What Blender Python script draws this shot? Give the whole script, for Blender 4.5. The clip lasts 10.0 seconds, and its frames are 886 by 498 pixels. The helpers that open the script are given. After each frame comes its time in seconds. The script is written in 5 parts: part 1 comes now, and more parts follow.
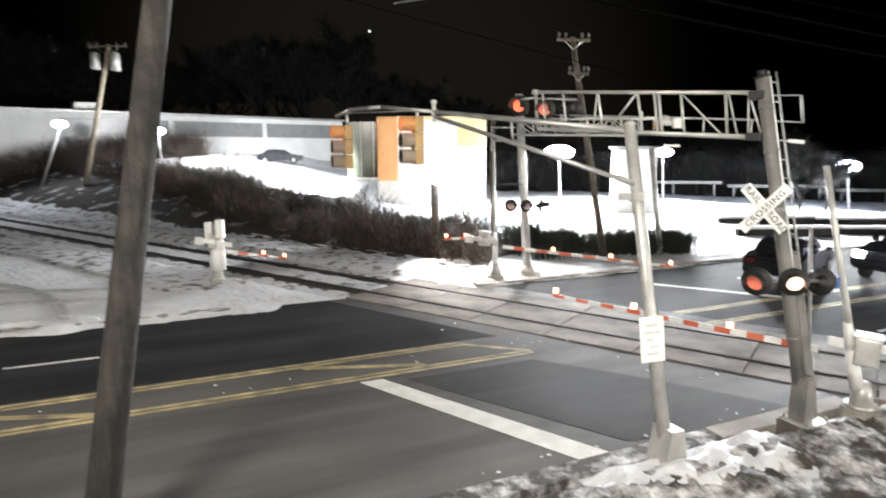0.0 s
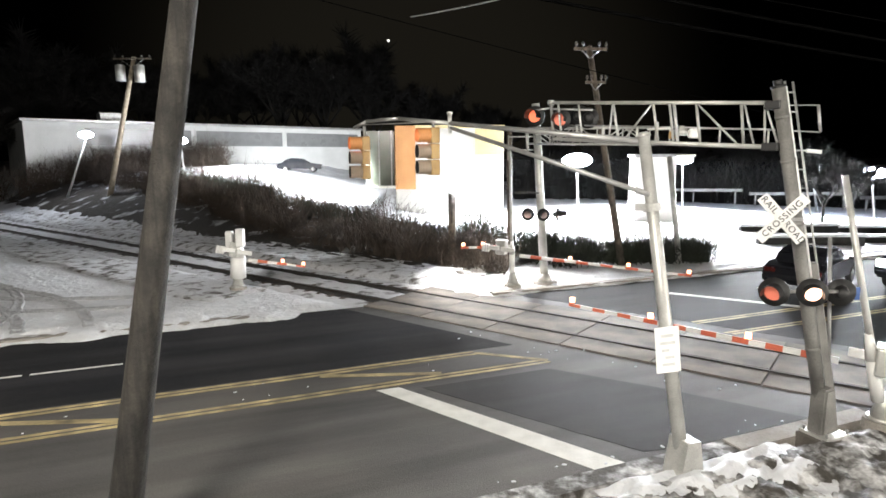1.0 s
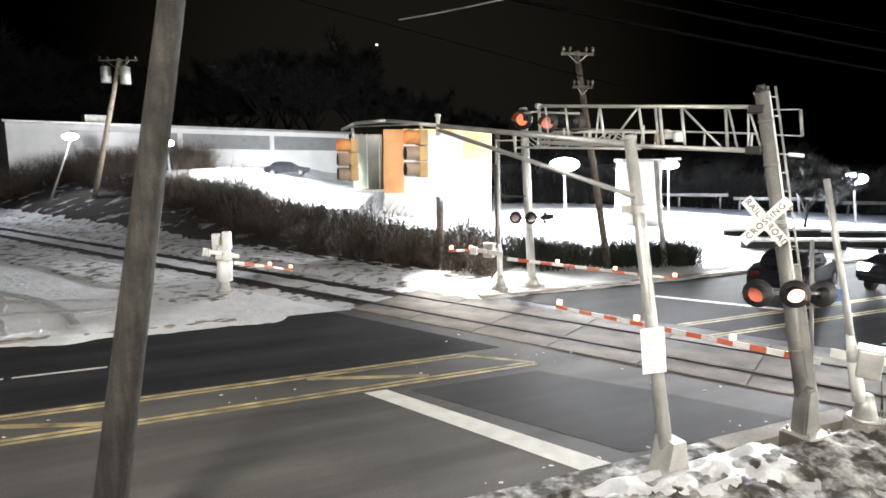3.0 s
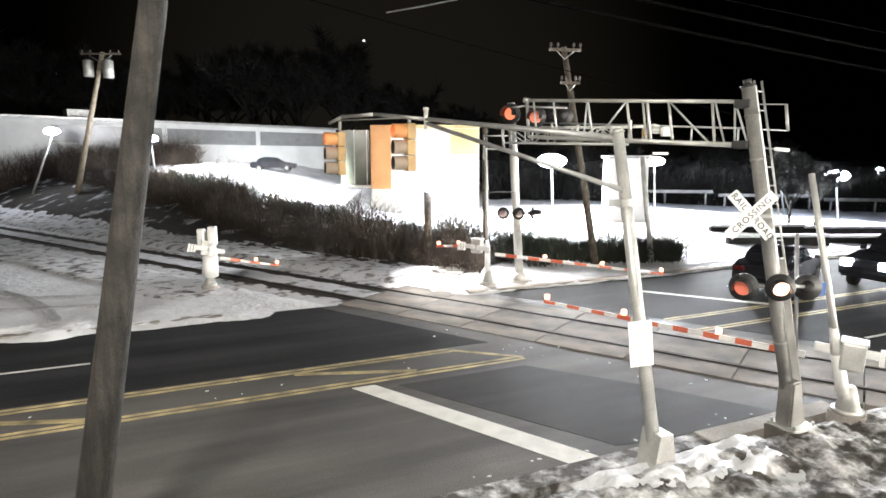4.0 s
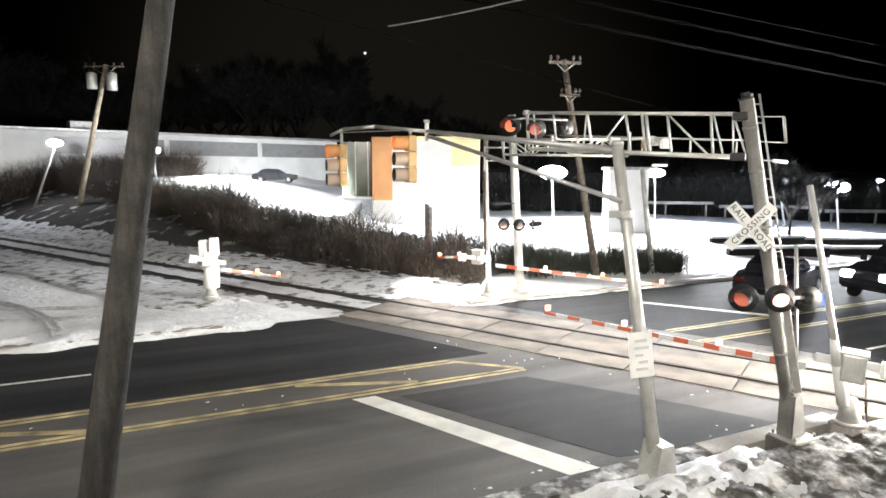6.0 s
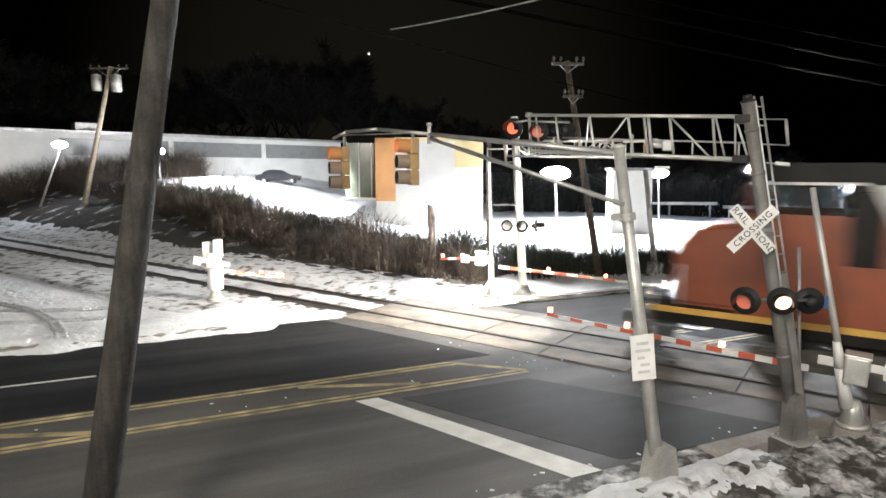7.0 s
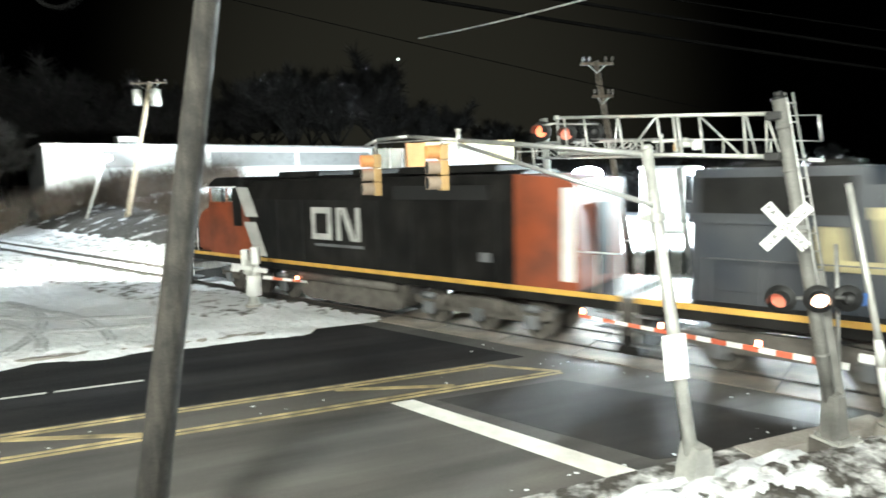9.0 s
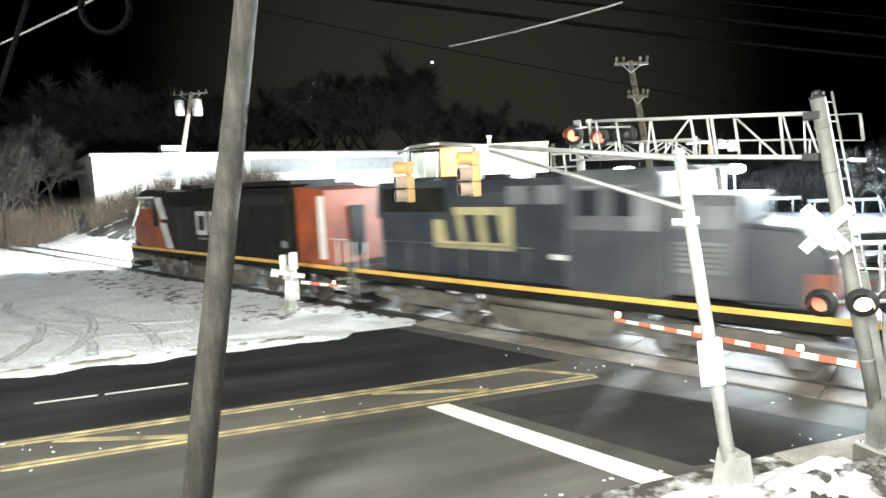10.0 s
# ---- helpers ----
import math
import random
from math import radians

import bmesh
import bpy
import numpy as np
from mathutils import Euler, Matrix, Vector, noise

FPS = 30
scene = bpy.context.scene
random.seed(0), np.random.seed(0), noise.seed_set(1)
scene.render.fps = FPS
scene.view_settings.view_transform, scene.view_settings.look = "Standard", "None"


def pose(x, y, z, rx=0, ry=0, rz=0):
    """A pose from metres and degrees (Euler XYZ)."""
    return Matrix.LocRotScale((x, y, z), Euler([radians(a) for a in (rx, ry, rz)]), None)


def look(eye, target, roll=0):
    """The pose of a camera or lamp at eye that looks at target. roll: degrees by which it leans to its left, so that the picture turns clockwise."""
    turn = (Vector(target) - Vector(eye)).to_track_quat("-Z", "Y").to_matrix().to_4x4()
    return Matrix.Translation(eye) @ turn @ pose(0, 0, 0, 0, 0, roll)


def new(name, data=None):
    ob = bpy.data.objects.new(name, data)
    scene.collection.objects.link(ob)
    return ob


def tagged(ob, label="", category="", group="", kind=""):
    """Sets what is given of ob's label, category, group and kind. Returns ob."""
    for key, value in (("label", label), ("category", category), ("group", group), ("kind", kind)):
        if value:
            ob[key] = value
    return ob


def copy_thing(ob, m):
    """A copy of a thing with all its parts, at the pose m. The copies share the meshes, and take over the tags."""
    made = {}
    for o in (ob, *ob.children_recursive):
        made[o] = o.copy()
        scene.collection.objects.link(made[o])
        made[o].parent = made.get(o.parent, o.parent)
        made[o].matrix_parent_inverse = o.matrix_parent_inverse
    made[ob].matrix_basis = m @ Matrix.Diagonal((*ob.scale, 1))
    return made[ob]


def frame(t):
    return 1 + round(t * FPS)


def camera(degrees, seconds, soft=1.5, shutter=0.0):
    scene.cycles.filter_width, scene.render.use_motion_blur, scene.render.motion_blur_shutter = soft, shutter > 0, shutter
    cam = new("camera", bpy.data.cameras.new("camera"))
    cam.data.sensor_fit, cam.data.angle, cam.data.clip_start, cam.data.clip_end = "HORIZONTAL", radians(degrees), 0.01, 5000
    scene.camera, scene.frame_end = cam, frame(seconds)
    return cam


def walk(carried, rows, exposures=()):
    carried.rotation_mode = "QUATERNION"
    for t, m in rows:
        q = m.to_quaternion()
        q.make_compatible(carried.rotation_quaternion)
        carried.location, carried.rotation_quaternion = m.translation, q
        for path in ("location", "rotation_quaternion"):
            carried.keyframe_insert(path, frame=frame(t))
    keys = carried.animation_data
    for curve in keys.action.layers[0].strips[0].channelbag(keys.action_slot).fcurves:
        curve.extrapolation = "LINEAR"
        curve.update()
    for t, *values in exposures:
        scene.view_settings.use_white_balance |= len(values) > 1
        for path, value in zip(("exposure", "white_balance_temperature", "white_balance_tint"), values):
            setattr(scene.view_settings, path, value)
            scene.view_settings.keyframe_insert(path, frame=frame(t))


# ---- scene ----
cam = camera(73.14, 10.0, soft=1.6, shutter=1.0)


def sight(t, x, y, z, yaw, pitch, roll):
    a, b = radians(yaw), radians(pitch)
    eye = Vector((x, y, z))
    ahead = Vector((-math.sin(a) * math.cos(b), math.cos(a) * math.cos(b), math.sin(b)))
    return t, look(eye, eye + ahead, roll)


PATH = [
    (0.0, -0.04, 0.111, 4.431, 0.65, -9.37, -0.13),
    (0.5, -0.011, 0.024, 4.49, 2.51, -8.37, -0.41),
    (1.0, -0.003, 0.02, 4.479, 2.39, -8.62, -0.35),
    (1.5, 0.007, -0.008, 4.483, 2.09, -8.36, -0.3),
    (2.0, 0.003, -0.019, 4.472, 2.07, -8.31, -0.24),
    (2.5, -0.002, -0.016, 4.472, 1.99, -8.25, -0.2),
    (3.0, -0.001, -0.007, 4.443, 1.22, -8.22, -0.08),
    (4.5, -0.016, 0.029, 4.392, -0.14, -8.65, 0.1),
    (5.0, -0.009, -0.012, 4.413, 0.3, -7.91, 0.0),
    (5.5, -0.016, -0.017, 4.389, -0.02, -7.55, 0.1),
    (7.0, 0.012, -0.048, 4.44, 0.44, -7.42, -0.0),
    (7.5, -0.019, -0.055, 4.435, 0.45, -7.47, -0.02),
    (8.0, 0.005, -0.068, 4.43, 0.7, -7.38, -0.35),
    (8.5, -0.008, -0.078, 4.421, 0.66, -7.22, -0.71),
    (9.0, 0.043, -0.221, 4.478, 3.59, -7.1, -1.48),
    (9.5, 0.065, -0.269, 4.501, 6.35, -6.81, -2.2),
    (10.0, 0.108, -0.319, 4.551, 7.03, -6.78, -2.5)]
walk(cam, [sight(*r) for r in PATH],
     exposures=[(0.0, 0.15, 6500, 10), (5.5, -0.02, 6500, 10), (7.0, -0.2, 6500, 10), (7.5, 0.0, 6500, 8), (8.0, 0.45, 6400, 4), (8.5, 1.1, 6200, 2),
                (9.0, 1.2, 6100, -2), (9.5, 1.5, 6100, -2), (10.0, 1.66, 6100, 1)])

# ---- night sky and lamps ----
world = bpy.data.worlds.new("night_sky")
scene.world = world
world.use_nodes = True
wn, wl = world.node_tree.nodes, world.node_tree.links
# a town's glow low in the sky ahead, black elsewhere
w_tex, w_dot, w_ramp = wn.new("ShaderNodeTexCoord"), wn.new("ShaderNodeVectorMath"), wn.new("ShaderNodeValToRGB")
w_dot.operation, w_dot.inputs[1].default_value = "DOT_PRODUCT", Vector((-0.10, 1.0, 0.08)).normalized()
w_ramp.color_ramp.interpolation = "EASE"
w_ramp.color_ramp.elements[0].position, w_ramp.color_ramp.elements[0].color = 0.875, (0.00005, 0.00005, 0.00005, 1)
w_ramp.color_ramp.elements[1].position, w_ramp.color_ramp.elements[1].color = 1.0, (0.0085, 0.0075, 0.0055, 1)
wl.new(w_tex.outputs["Generated"], w_dot.inputs[0])
wl.new(w_dot.outputs["Value"], w_ramp.inputs[0])
wl.new(w_ramp.outputs[0], wn["Background"].inputs["Color"])
wn["Background"].inputs["Strength"].default_value = 1.0


def beam(name, eye, target, watts, colour, cone, radius=0.3):
    data = bpy.data.lights.new(name, "SPOT")
    data.energy, data.color, data.shadow_soft_size = watts, colour, radius
    data.spot_size, data.spot_blend = radians(cone), 0.6
    ob = new(name, data)
    ob.matrix_world = look(eye, target)
    return ob


# street lamp beyond the right edge of the view, lot floodlights at the lamp heads that are seen
beam("offscreen_light", (14.0, -2.0, 10.5), (3.0, 11.0, 0), 3500, (1.0, 0.95, 0.88), 140, 2.8)
# unseen light added behind the camera to even out the near road
beam("offscreen_light", (-6.0, -8.0, 11.0), (-4.0, 11.0, 0), 20500, (1.0, 0.94, 0.84), 140, 3.2)
beam("corner_light", (-0.30, 24.2, 3.35), (0.9, 21.8, 0), 4600, (1.0, 0.97, 0.93), 84, 0.5)
beam("lot_light", (8.06, 44.2, 6.6), (7.0, 41.5, 0), 85000, (0.95, 0.97, 1.0), 128, 2.4)
beam("lot_light", (19.3, 54.0, 6.4), (17.0, 47.0, 0), 120000, (0.95, 0.97, 1.0), 140, 2.4)
beam("lot_light", (-31.8, 48.6, 8.8), (-31.0, 43.0, 2), 2000, (0.92, 0.96, 1.0), 150, 0.5)
beam("lot_light", (-26.2, 54.2, 8.4), (-15.0, 60.0, 2), 36000, (0.95, 0.97, 1.0), 140, 0.5)
# added fill over the snow field, with no lamp head of its own
beam("field_fill", (-8.6, 44.4, 5.6), (-14.0, 49.0, 2), 26000, (0.97, 0.98, 1.0), 150, 0.3)
beam("lot_light", (32.5, 49.2, 6.0), (28.5, 42.0, 0), 90000, (0.92, 0.96, 1.0), 140, 0.5)

# ---- plan: road along U, track along E ----
U, N = Vector((0.9135, 0.4067, 0)), Vector((-0.4067, 0.9135, 0))
E, M = Vector((-0.8220, 0.5695, 0)), Vector((0.5695, 0.8220, 0))
ROAD_NEAR, ROAD_FAR, TRACK = 6.6, 17.2, 14.5
Z = Vector((0, 0, 1))


def on_road(a, b, z=0.0):
    return U * a + N * b + Z * z


def on_track(s, o, z=0.0):
    return E * s + M * (TRACK + o) + Z * z


def smooth(lo, hi, v):
    k = min(1.0, max(0.0, (v - lo) / (hi - lo)))
    return k * k * (3 - 2 * k)


# ---- materials ----
def material(name, base, rough=0.6, metal=0.0, second=None, scale=4.0, mix=0.5, bump=0.15, fine=60.0, spread=(0.35, 0.7), random_value=0.0, shine=0.5):
    m = bpy.data.materials.new(name)
    m.use_nodes = True
    nodes, links = m.node_tree.nodes, m.node_tree.links
    bsdf = nodes["Principled BSDF"]
    bsdf.inputs["Roughness"].default_value, bsdf.inputs["Metallic"].default_value = rough, metal
    second = second or tuple(c * 0.6 for c in base)
    tex = nodes.new("ShaderNodeTexCoord")
    big, small = nodes.new("ShaderNodeTexNoise"), nodes.new("ShaderNodeTexNoise")
    big.inputs["Scale"].default_value, big.inputs["Detail"].default_value = scale, 6
    small.inputs["Scale"].default_value, small.inputs["Detail"].default_value = fine, 4
    for t in (big, small):
        links.new(tex.outputs["Object"], t.inputs["Vector"])
    ramp = nodes.new("ShaderNodeValToRGB")
    ramp.color_ramp.elements[0].position, ramp.color_ramp.elements[1].position = spread
    ramp.color_ramp.elements[0].color, ramp.color_ramp.elements[1].color = (*base, 1), (*second, 1)
    links.new(big.outputs["Fac"], ramp.inputs[0])
    blend = nodes.new("ShaderNodeMixRGB")
    blend.blend_type, blend.inputs["Fac"].default_value = "OVERLAY", mix
    links.new(ramp.outputs[0], blend.inputs["Color1"])
    links.new(small.outputs["Fac"], blend.inputs["Color2"])
    last = blend.outputs[0]
    if random_value:
        info, hsv, rng = nodes.new("ShaderNodeObjectInfo"), nodes.new("ShaderNodeHueSaturation"), nodes.new("ShaderNodeMapRange")
        rng.inputs["To Min"].default_value, rng.inputs["To Max"].default_value = 1 - random_value, 1 + random_value
        links.new(info.outputs["Random"], rng.inputs["Value"])
        links.new(rng.outputs[0], hsv.inputs["Value"])
        links.new(last, hsv.inputs["Color"])
        last = hsv.outputs[0]
    links.new(last, bsdf.inputs["Base Color"])
    rr = nodes.new("ShaderNodeMapRange")
    rr.inputs["To Min"].default_value, rr.inputs["To Max"].default_value = max(0.05, rough - 0.12), min(1, rough + 0.12)
    links.new(big.outputs["Fac"], rr.inputs["Value"])
    links.new(rr.outputs[0], bsdf.inputs["Roughness"])
    bsdf.inputs["Specular IOR Level"].default_value = shine
    if bump:
        bp = nodes.new("ShaderNodeBump")
        bp.inputs["Strength"].default_value, bp.inputs["Distance"].default_value = bump, 0.02 if fine > 12 else 0.14
        links.new(small.outputs["Fac"], bp.inputs["Height"])
        links.new(bp.outputs[0], bsdf.inputs["Normal"])
    return m


def glow(name, colour, strength):
    m = bpy.data.materials.new(name)
    m.use_nodes = True
    bsdf = m.node_tree.nodes["Principled BSDF"]
    bsdf.inputs["Base Color"].default_value = (*[min(1, c) * 0.5 for c in colour], 1)
    bsdf.inputs["Emission Color"].default_value, bsdf.inputs["Emission Strength"].default_value = (*colour, 1), strength
    return m


ASPHALT = material("asphalt", (0.066, 0.064, 0.062), 0.75, second=(0.106, 0.100, 0.092), scale=0.35, mix=0.55, bump=0.5, fine=45, shine=0.25)
NEW_ASPHALT = material("newer_asphalt", (0.018, 0.018, 0.020), 0.85, second=(0.032, 0.031, 0.032), scale=0.5, mix=0.5, bump=0.5, fine=45, shine=0.1)
SHADED_ASPHALT = material("shaded_asphalt", (0.024, 0.024, 0.025), 0.8, second=(0.044, 0.041, 0.040), scale=0.6, mix=0.55, bump=0.5, fine=45, shine=0.2)
OILY = material("oily_ballast", (0.022, 0.019, 0.016), 0.9, second=(0.05, 0.045, 0.04), scale=6, mix=0.6, bump=0.8, fine=30)
PANEL = material("crossing_panel_concrete", (0.235, 0.20, 0.165), 0.85, second=(0.11, 0.10, 0.09), scale=1.2, mix=0.5, bump=0.4, fine=40, random_value=0.15)
PACKED_SNOW = material("packed_snow", (0.40, 0.41, 0.43), 0.6, second=(0.60, 0.61, 0.63), scale=3, mix=0.4, bump=0.5, fine=9)
SNOW = material("snow", (0.78, 0.80, 0.83), 0.75, second=(0.60, 0.61, 0.63), scale=0.6, mix=0.35, bump=0.6, fine=5)
DIRTY_SNOW = material("dirty_snow", (0.70, 0.70, 0.70), 0.8, second=(0.055, 0.05, 0.043), scale=3.2, mix=0.85, bump=1.0, fine=17, spread=(0.30, 0.55))
BALLAST = material("ballast", (0.07, 0.065, 0.06), 0.9, second=(0.66, 0.67, 0.69), scale=1.6, mix=0.6, bump=0.9, fine=26, spread=(0.30, 0.46))
CONCRETE = material("concrete", (0.36, 0.34, 0.31), 0.85, second=(0.22, 0.20, 0.18), scale=1.4, mix=0.5, bump=0.4, fine=40, random_value=0.12)
WHITE_LINE = material("white_line", (0.76, 0.75, 0.71), 0.7, second=(0.60, 0.59, 0.55), scale=3, mix=0.35, bump=0.3)
YELLOW_LINE = material("yellow_line", (0.60, 0.48, 0.24), 0.7, second=(0.24, 0.19, 0.11), scale=2.5, mix=0.5, bump=0.3)
MAST_STEEL = material("dulled_mast_steel", (0.23, 0.225, 0.21), 0.6, 0.25, second=(0.11, 0.108, 0.10), scale=2.2, mix=0.5, bump=0.1)
CAB_GREY = material("dark_grey_cab_paint", (0.045, 0.05, 0.06), 0.5, second=(0.09, 0.09, 0.095), scale=0.8, mix=0.35, bump=0.05)
GRIT = material("gritty_snow", (0.66, 0.67, 0.69), 0.85, second=(0.10, 0.09, 0.08), scale=2.3, mix=0.7, bump=0.9, fine=14, spread=(0.50, 0.66))
STEEL = material("galvanised_steel", (0.42, 0.42, 0.41), 0.42, 0.6, second=(0.24, 0.24, 0.23), scale=3, mix=0.3, bump=0.08)
ALUMINIUM = material("painted_aluminium", (0.58, 0.58, 0.55), 0.42, 0.45, second=(0.36, 0.36, 0.34), scale=2.5, mix=0.35, bump=0.08)
RUSTY = material("rail_steel", (0.10, 0.075, 0.055), 0.6, 0.5, second=(0.05, 0.04, 0.035), scale=3)
RAIL_TOP = material("polished_rail", (0.06, 0.055, 0.05), 0.7, 0.3, bump=0)
# bark blackened so lamplit trees and thicket stay unlit silhouettes
SILHOUETTE_BARK = material("silhouette_bark", (0.013, 0.012, 0.011), 0.95, second=(0.007, 0.0065, 0.006), scale=0.5, bump=0)
OLD_WOOD = material("weathered_pole_wood", (0.12, 0.098, 0.075), 0.85, second=(0.045, 0.037, 0.03), scale=5, mix=0.6, bump=0.6, fine=35)
# pole wood darkened for the dim near pole, paled for the lamplit far one
DIM_WOOD = material("dim_pole_wood", (0.025, 0.022, 0.018), 0.85, second=(0.009, 0.008, 0.007), scale=4, mix=0.6, bump=0.7, fine=35)
LIT_WOOD = material("lit_pole_wood", (0.36, 0.31, 0.24), 0.85, second=(0.20, 0.17, 0.13), scale=4, mix=0.5, bump=0.5, fine=35)
TIE_WOOD = material("tie_wood", (0.07, 0.055, 0.04), 0.9, second=(0.14, 0.12, 0.10), scale=4)
TWIG = material("twig_bark", (0.075, 0.056, 0.042), 0.9, second=(0.035, 0.028, 0.022), scale=1.5, bump=0)
LEAF = material("dark_foliage", (0.035, 0.042, 0.028), 0.85, second=(0.018, 0.022, 0.016), scale=0.6, bump=0)
ORANGE_PAINT = material("red_orange_paint", (0.27, 0.062, 0.022), 0.5, second=(0.14, 0.040, 0.020), scale=1.2, mix=0.3, bump=0.05)
BLACK_PAINT = material("black_engine_paint", (0.0075, 0.0072, 0.0072), 0.5, second=(0.017, 0.016, 0.015), scale=0.9, mix=0.4, bump=0.05, shine=0.15)
BLUE_PAINT = material("dark_blue_engine_paint", (0.018, 0.024, 0.035), 0.5, second=(0.040, 0.042, 0.046), scale=0.9, mix=0.35, bump=0.05)
GREY_PAINT = material("grey_engine_paint", (0.17, 0.175, 0.185), 0.5, second=(0.10, 0.104, 0.108), scale=1.0, mix=0.3, bump=0.05)
FADED_WHITE = material("faded_white_paint", (0.50, 0.50, 0.48), 0.55, second=(0.34, 0.33, 0.32), scale=1.5, mix=0.35, bump=0.05)
WHITE_PAINT = material("white_paint", (0.76, 0.76, 0.74), 0.5, second=(0.60, 0.60, 0.58), scale=2, mix=0.25, bump=0.05)
YELLOW_PAINT = material("yellow_paint", (0.64, 0.39, 0.08), 0.45, second=(0.46, 0.27, 0.06), scale=2, mix=0.25, bump=0.05)
RED_PAINT = material("red_reflective_paint", (0.56, 0.15, 0.08), 0.45, second=(0.48, 0.08, 0.04), scale=3, mix=0.25, bump=0.03)
UNDERFRAME = material("grimy_underframe", (0.075, 0.068, 0.06), 0.7, 0.2, second=(0.16, 0.145, 0.13), scale=2.5, mix=0.6, bump=0.3)
SIGNAL_YELLOW = material("signal_yellow", (0.38, 0.25, 0.10), 0.5, second=(0.30, 0.19, 0.08), scale=4, mix=0.2, bump=0.03)
VISOR_TAN = material("visor_tan", (0.26, 0.20, 0.15), 0.6, second=(0.20, 0.16, 0.12), scale=5, mix=0.2, bump=0.02)
# visor colour carrying the orange light of the red lamp inside it
VISOR_LAMP_TINT = material("visor_lamp_tint", (0.55, 0.25, 0.09), 0.55, second=(0.42, 0.19, 0.07), scale=5, mix=0.2, bump=0.02)
BLACK_PART = material("matt_black", (0.009, 0.009, 0.009), 0.55, second=(0.014, 0.014, 0.014), scale=5, mix=0.2, bump=0.03)
DARK_GLASS = material("dark_glass", (0.015, 0.017, 0.02), 0.08, second=(0.02, 0.022, 0.026), scale=1, mix=0.1, bump=0)
CABLE_BLACK = material("cable_sheath", (0.0018, 0.0018, 0.0018), 0.95, second=(0.003, 0.003, 0.003), scale=8, bump=0, shine=0.0)
BANK_SOIL = material("bank_soil", (0.032, 0.027, 0.022), 0.95, second=(0.50, 0.51, 0.52), scale=0.9, mix=0.6, bump=0.8, fine=12, spread=(0.57, 0.68))
CREAM_PAINT = material("cream_paint", (0.44, 0.38, 0.20), 0.55, second=(0.28, 0.25, 0.15), scale=1.5, mix=0.3, bump=0.05)
RUBBER = material("rubber", (0.02, 0.02, 0.02), 0.85, second=(0.035, 0.033, 0.03), scale=8)
CAR_BLACK = material("black_car_paint", (0.015, 0.016, 0.02), 0.18, second=(0.025, 0.026, 0.03), scale=2, mix=0.2, bump=0)
SIDING = material("pale_metal_siding", (0.58, 0.59, 0.58), 0.55, second=(0.47, 0.48, 0.47), scale=0.5, mix=0.25, bump=0.1, fine=12)
STUCCO = material("white_stucco", (0.80, 0.79, 0.75), 0.85, second=(0.70, 0.69, 0.65), scale=0.6, mix=0.25, bump=0.2, fine=20)
ORANGE_WALL = material("orange_wall_panel", (0.66, 0.34, 0.14), 0.7, second=(0.56, 0.28, 0.11), scale=0.8, mix=0.25, bump=0.1, fine=20)
CREAM_WALL = material("cream_panel", (0.78, 0.66, 0.36), 0.7, scale=0.8, second=(0.70, 0.58, 0.30), mix=0.25, bump=0.1)
GREEN_GLASS = material("green_grey_glazing", (0.07, 0.085, 0.065), 0.2, second=(0.10, 0.11, 0.085), scale=1.5, mix=0.3, bump=0)
BLUE_PLATE = material("blue_plate", (0.05, 0.12, 0.32), 0.5, second=(0.04, 0.09, 0.25), scale=5, mix=0.2, bump=0)
RED_OFF = material("unlit_red_lens", (0.11, 0.012, 0.01), 0.25, second=(0.07, 0.01, 0.008), scale=8, mix=0.2, bump=0)
# unlit far lenses, with the reflected lamplight painted in as pale pink
GLARE_LENS = material("painted_glare_lens", (0.66, 0.56, 0.54), 0.3, second=(0.42, 0.20, 0.18), scale=5, mix=0.3, bump=0)
RED_ON = glow("lit_red_lens", (1.0, 0.20, 0.08), 7.0)
FLASH_ON = glow("lit_flasher_lens", (1.0, 0.58, 0.40), 3.2)
TIP_LIGHT = glow("lit_gate_lamp", (1.0, 0.30, 0.16), 9.0)
LAMP_GLOW = glow("floodlight_lens", (0.72, 0.80, 1.0), 60.0)
HEADLIGHT = glow("engine_headlight", (1.0, 0.95, 0.86), 62000.0)
CAR_LIGHT = glow("car_headlight", (0.9, 0.95, 1.0), 120.0)
CLEAR_GLASS = material("clear_glass", (0.9, 0.92, 0.92), 0.1, second=(0.85, 0.88, 0.88), scale=1, mix=0.1, bump=0)
CLEAR_GLASS.node_tree.nodes["Principled BSDF"].inputs["Transmission Weight"].default_value = 1.0
CLEAR_GLASS.node_tree.nodes["Principled BSDF"].inputs["IOR"].default_value = 1.05
STAR = glow("star_light", (1.0, 0.98, 0.92), 2.5)


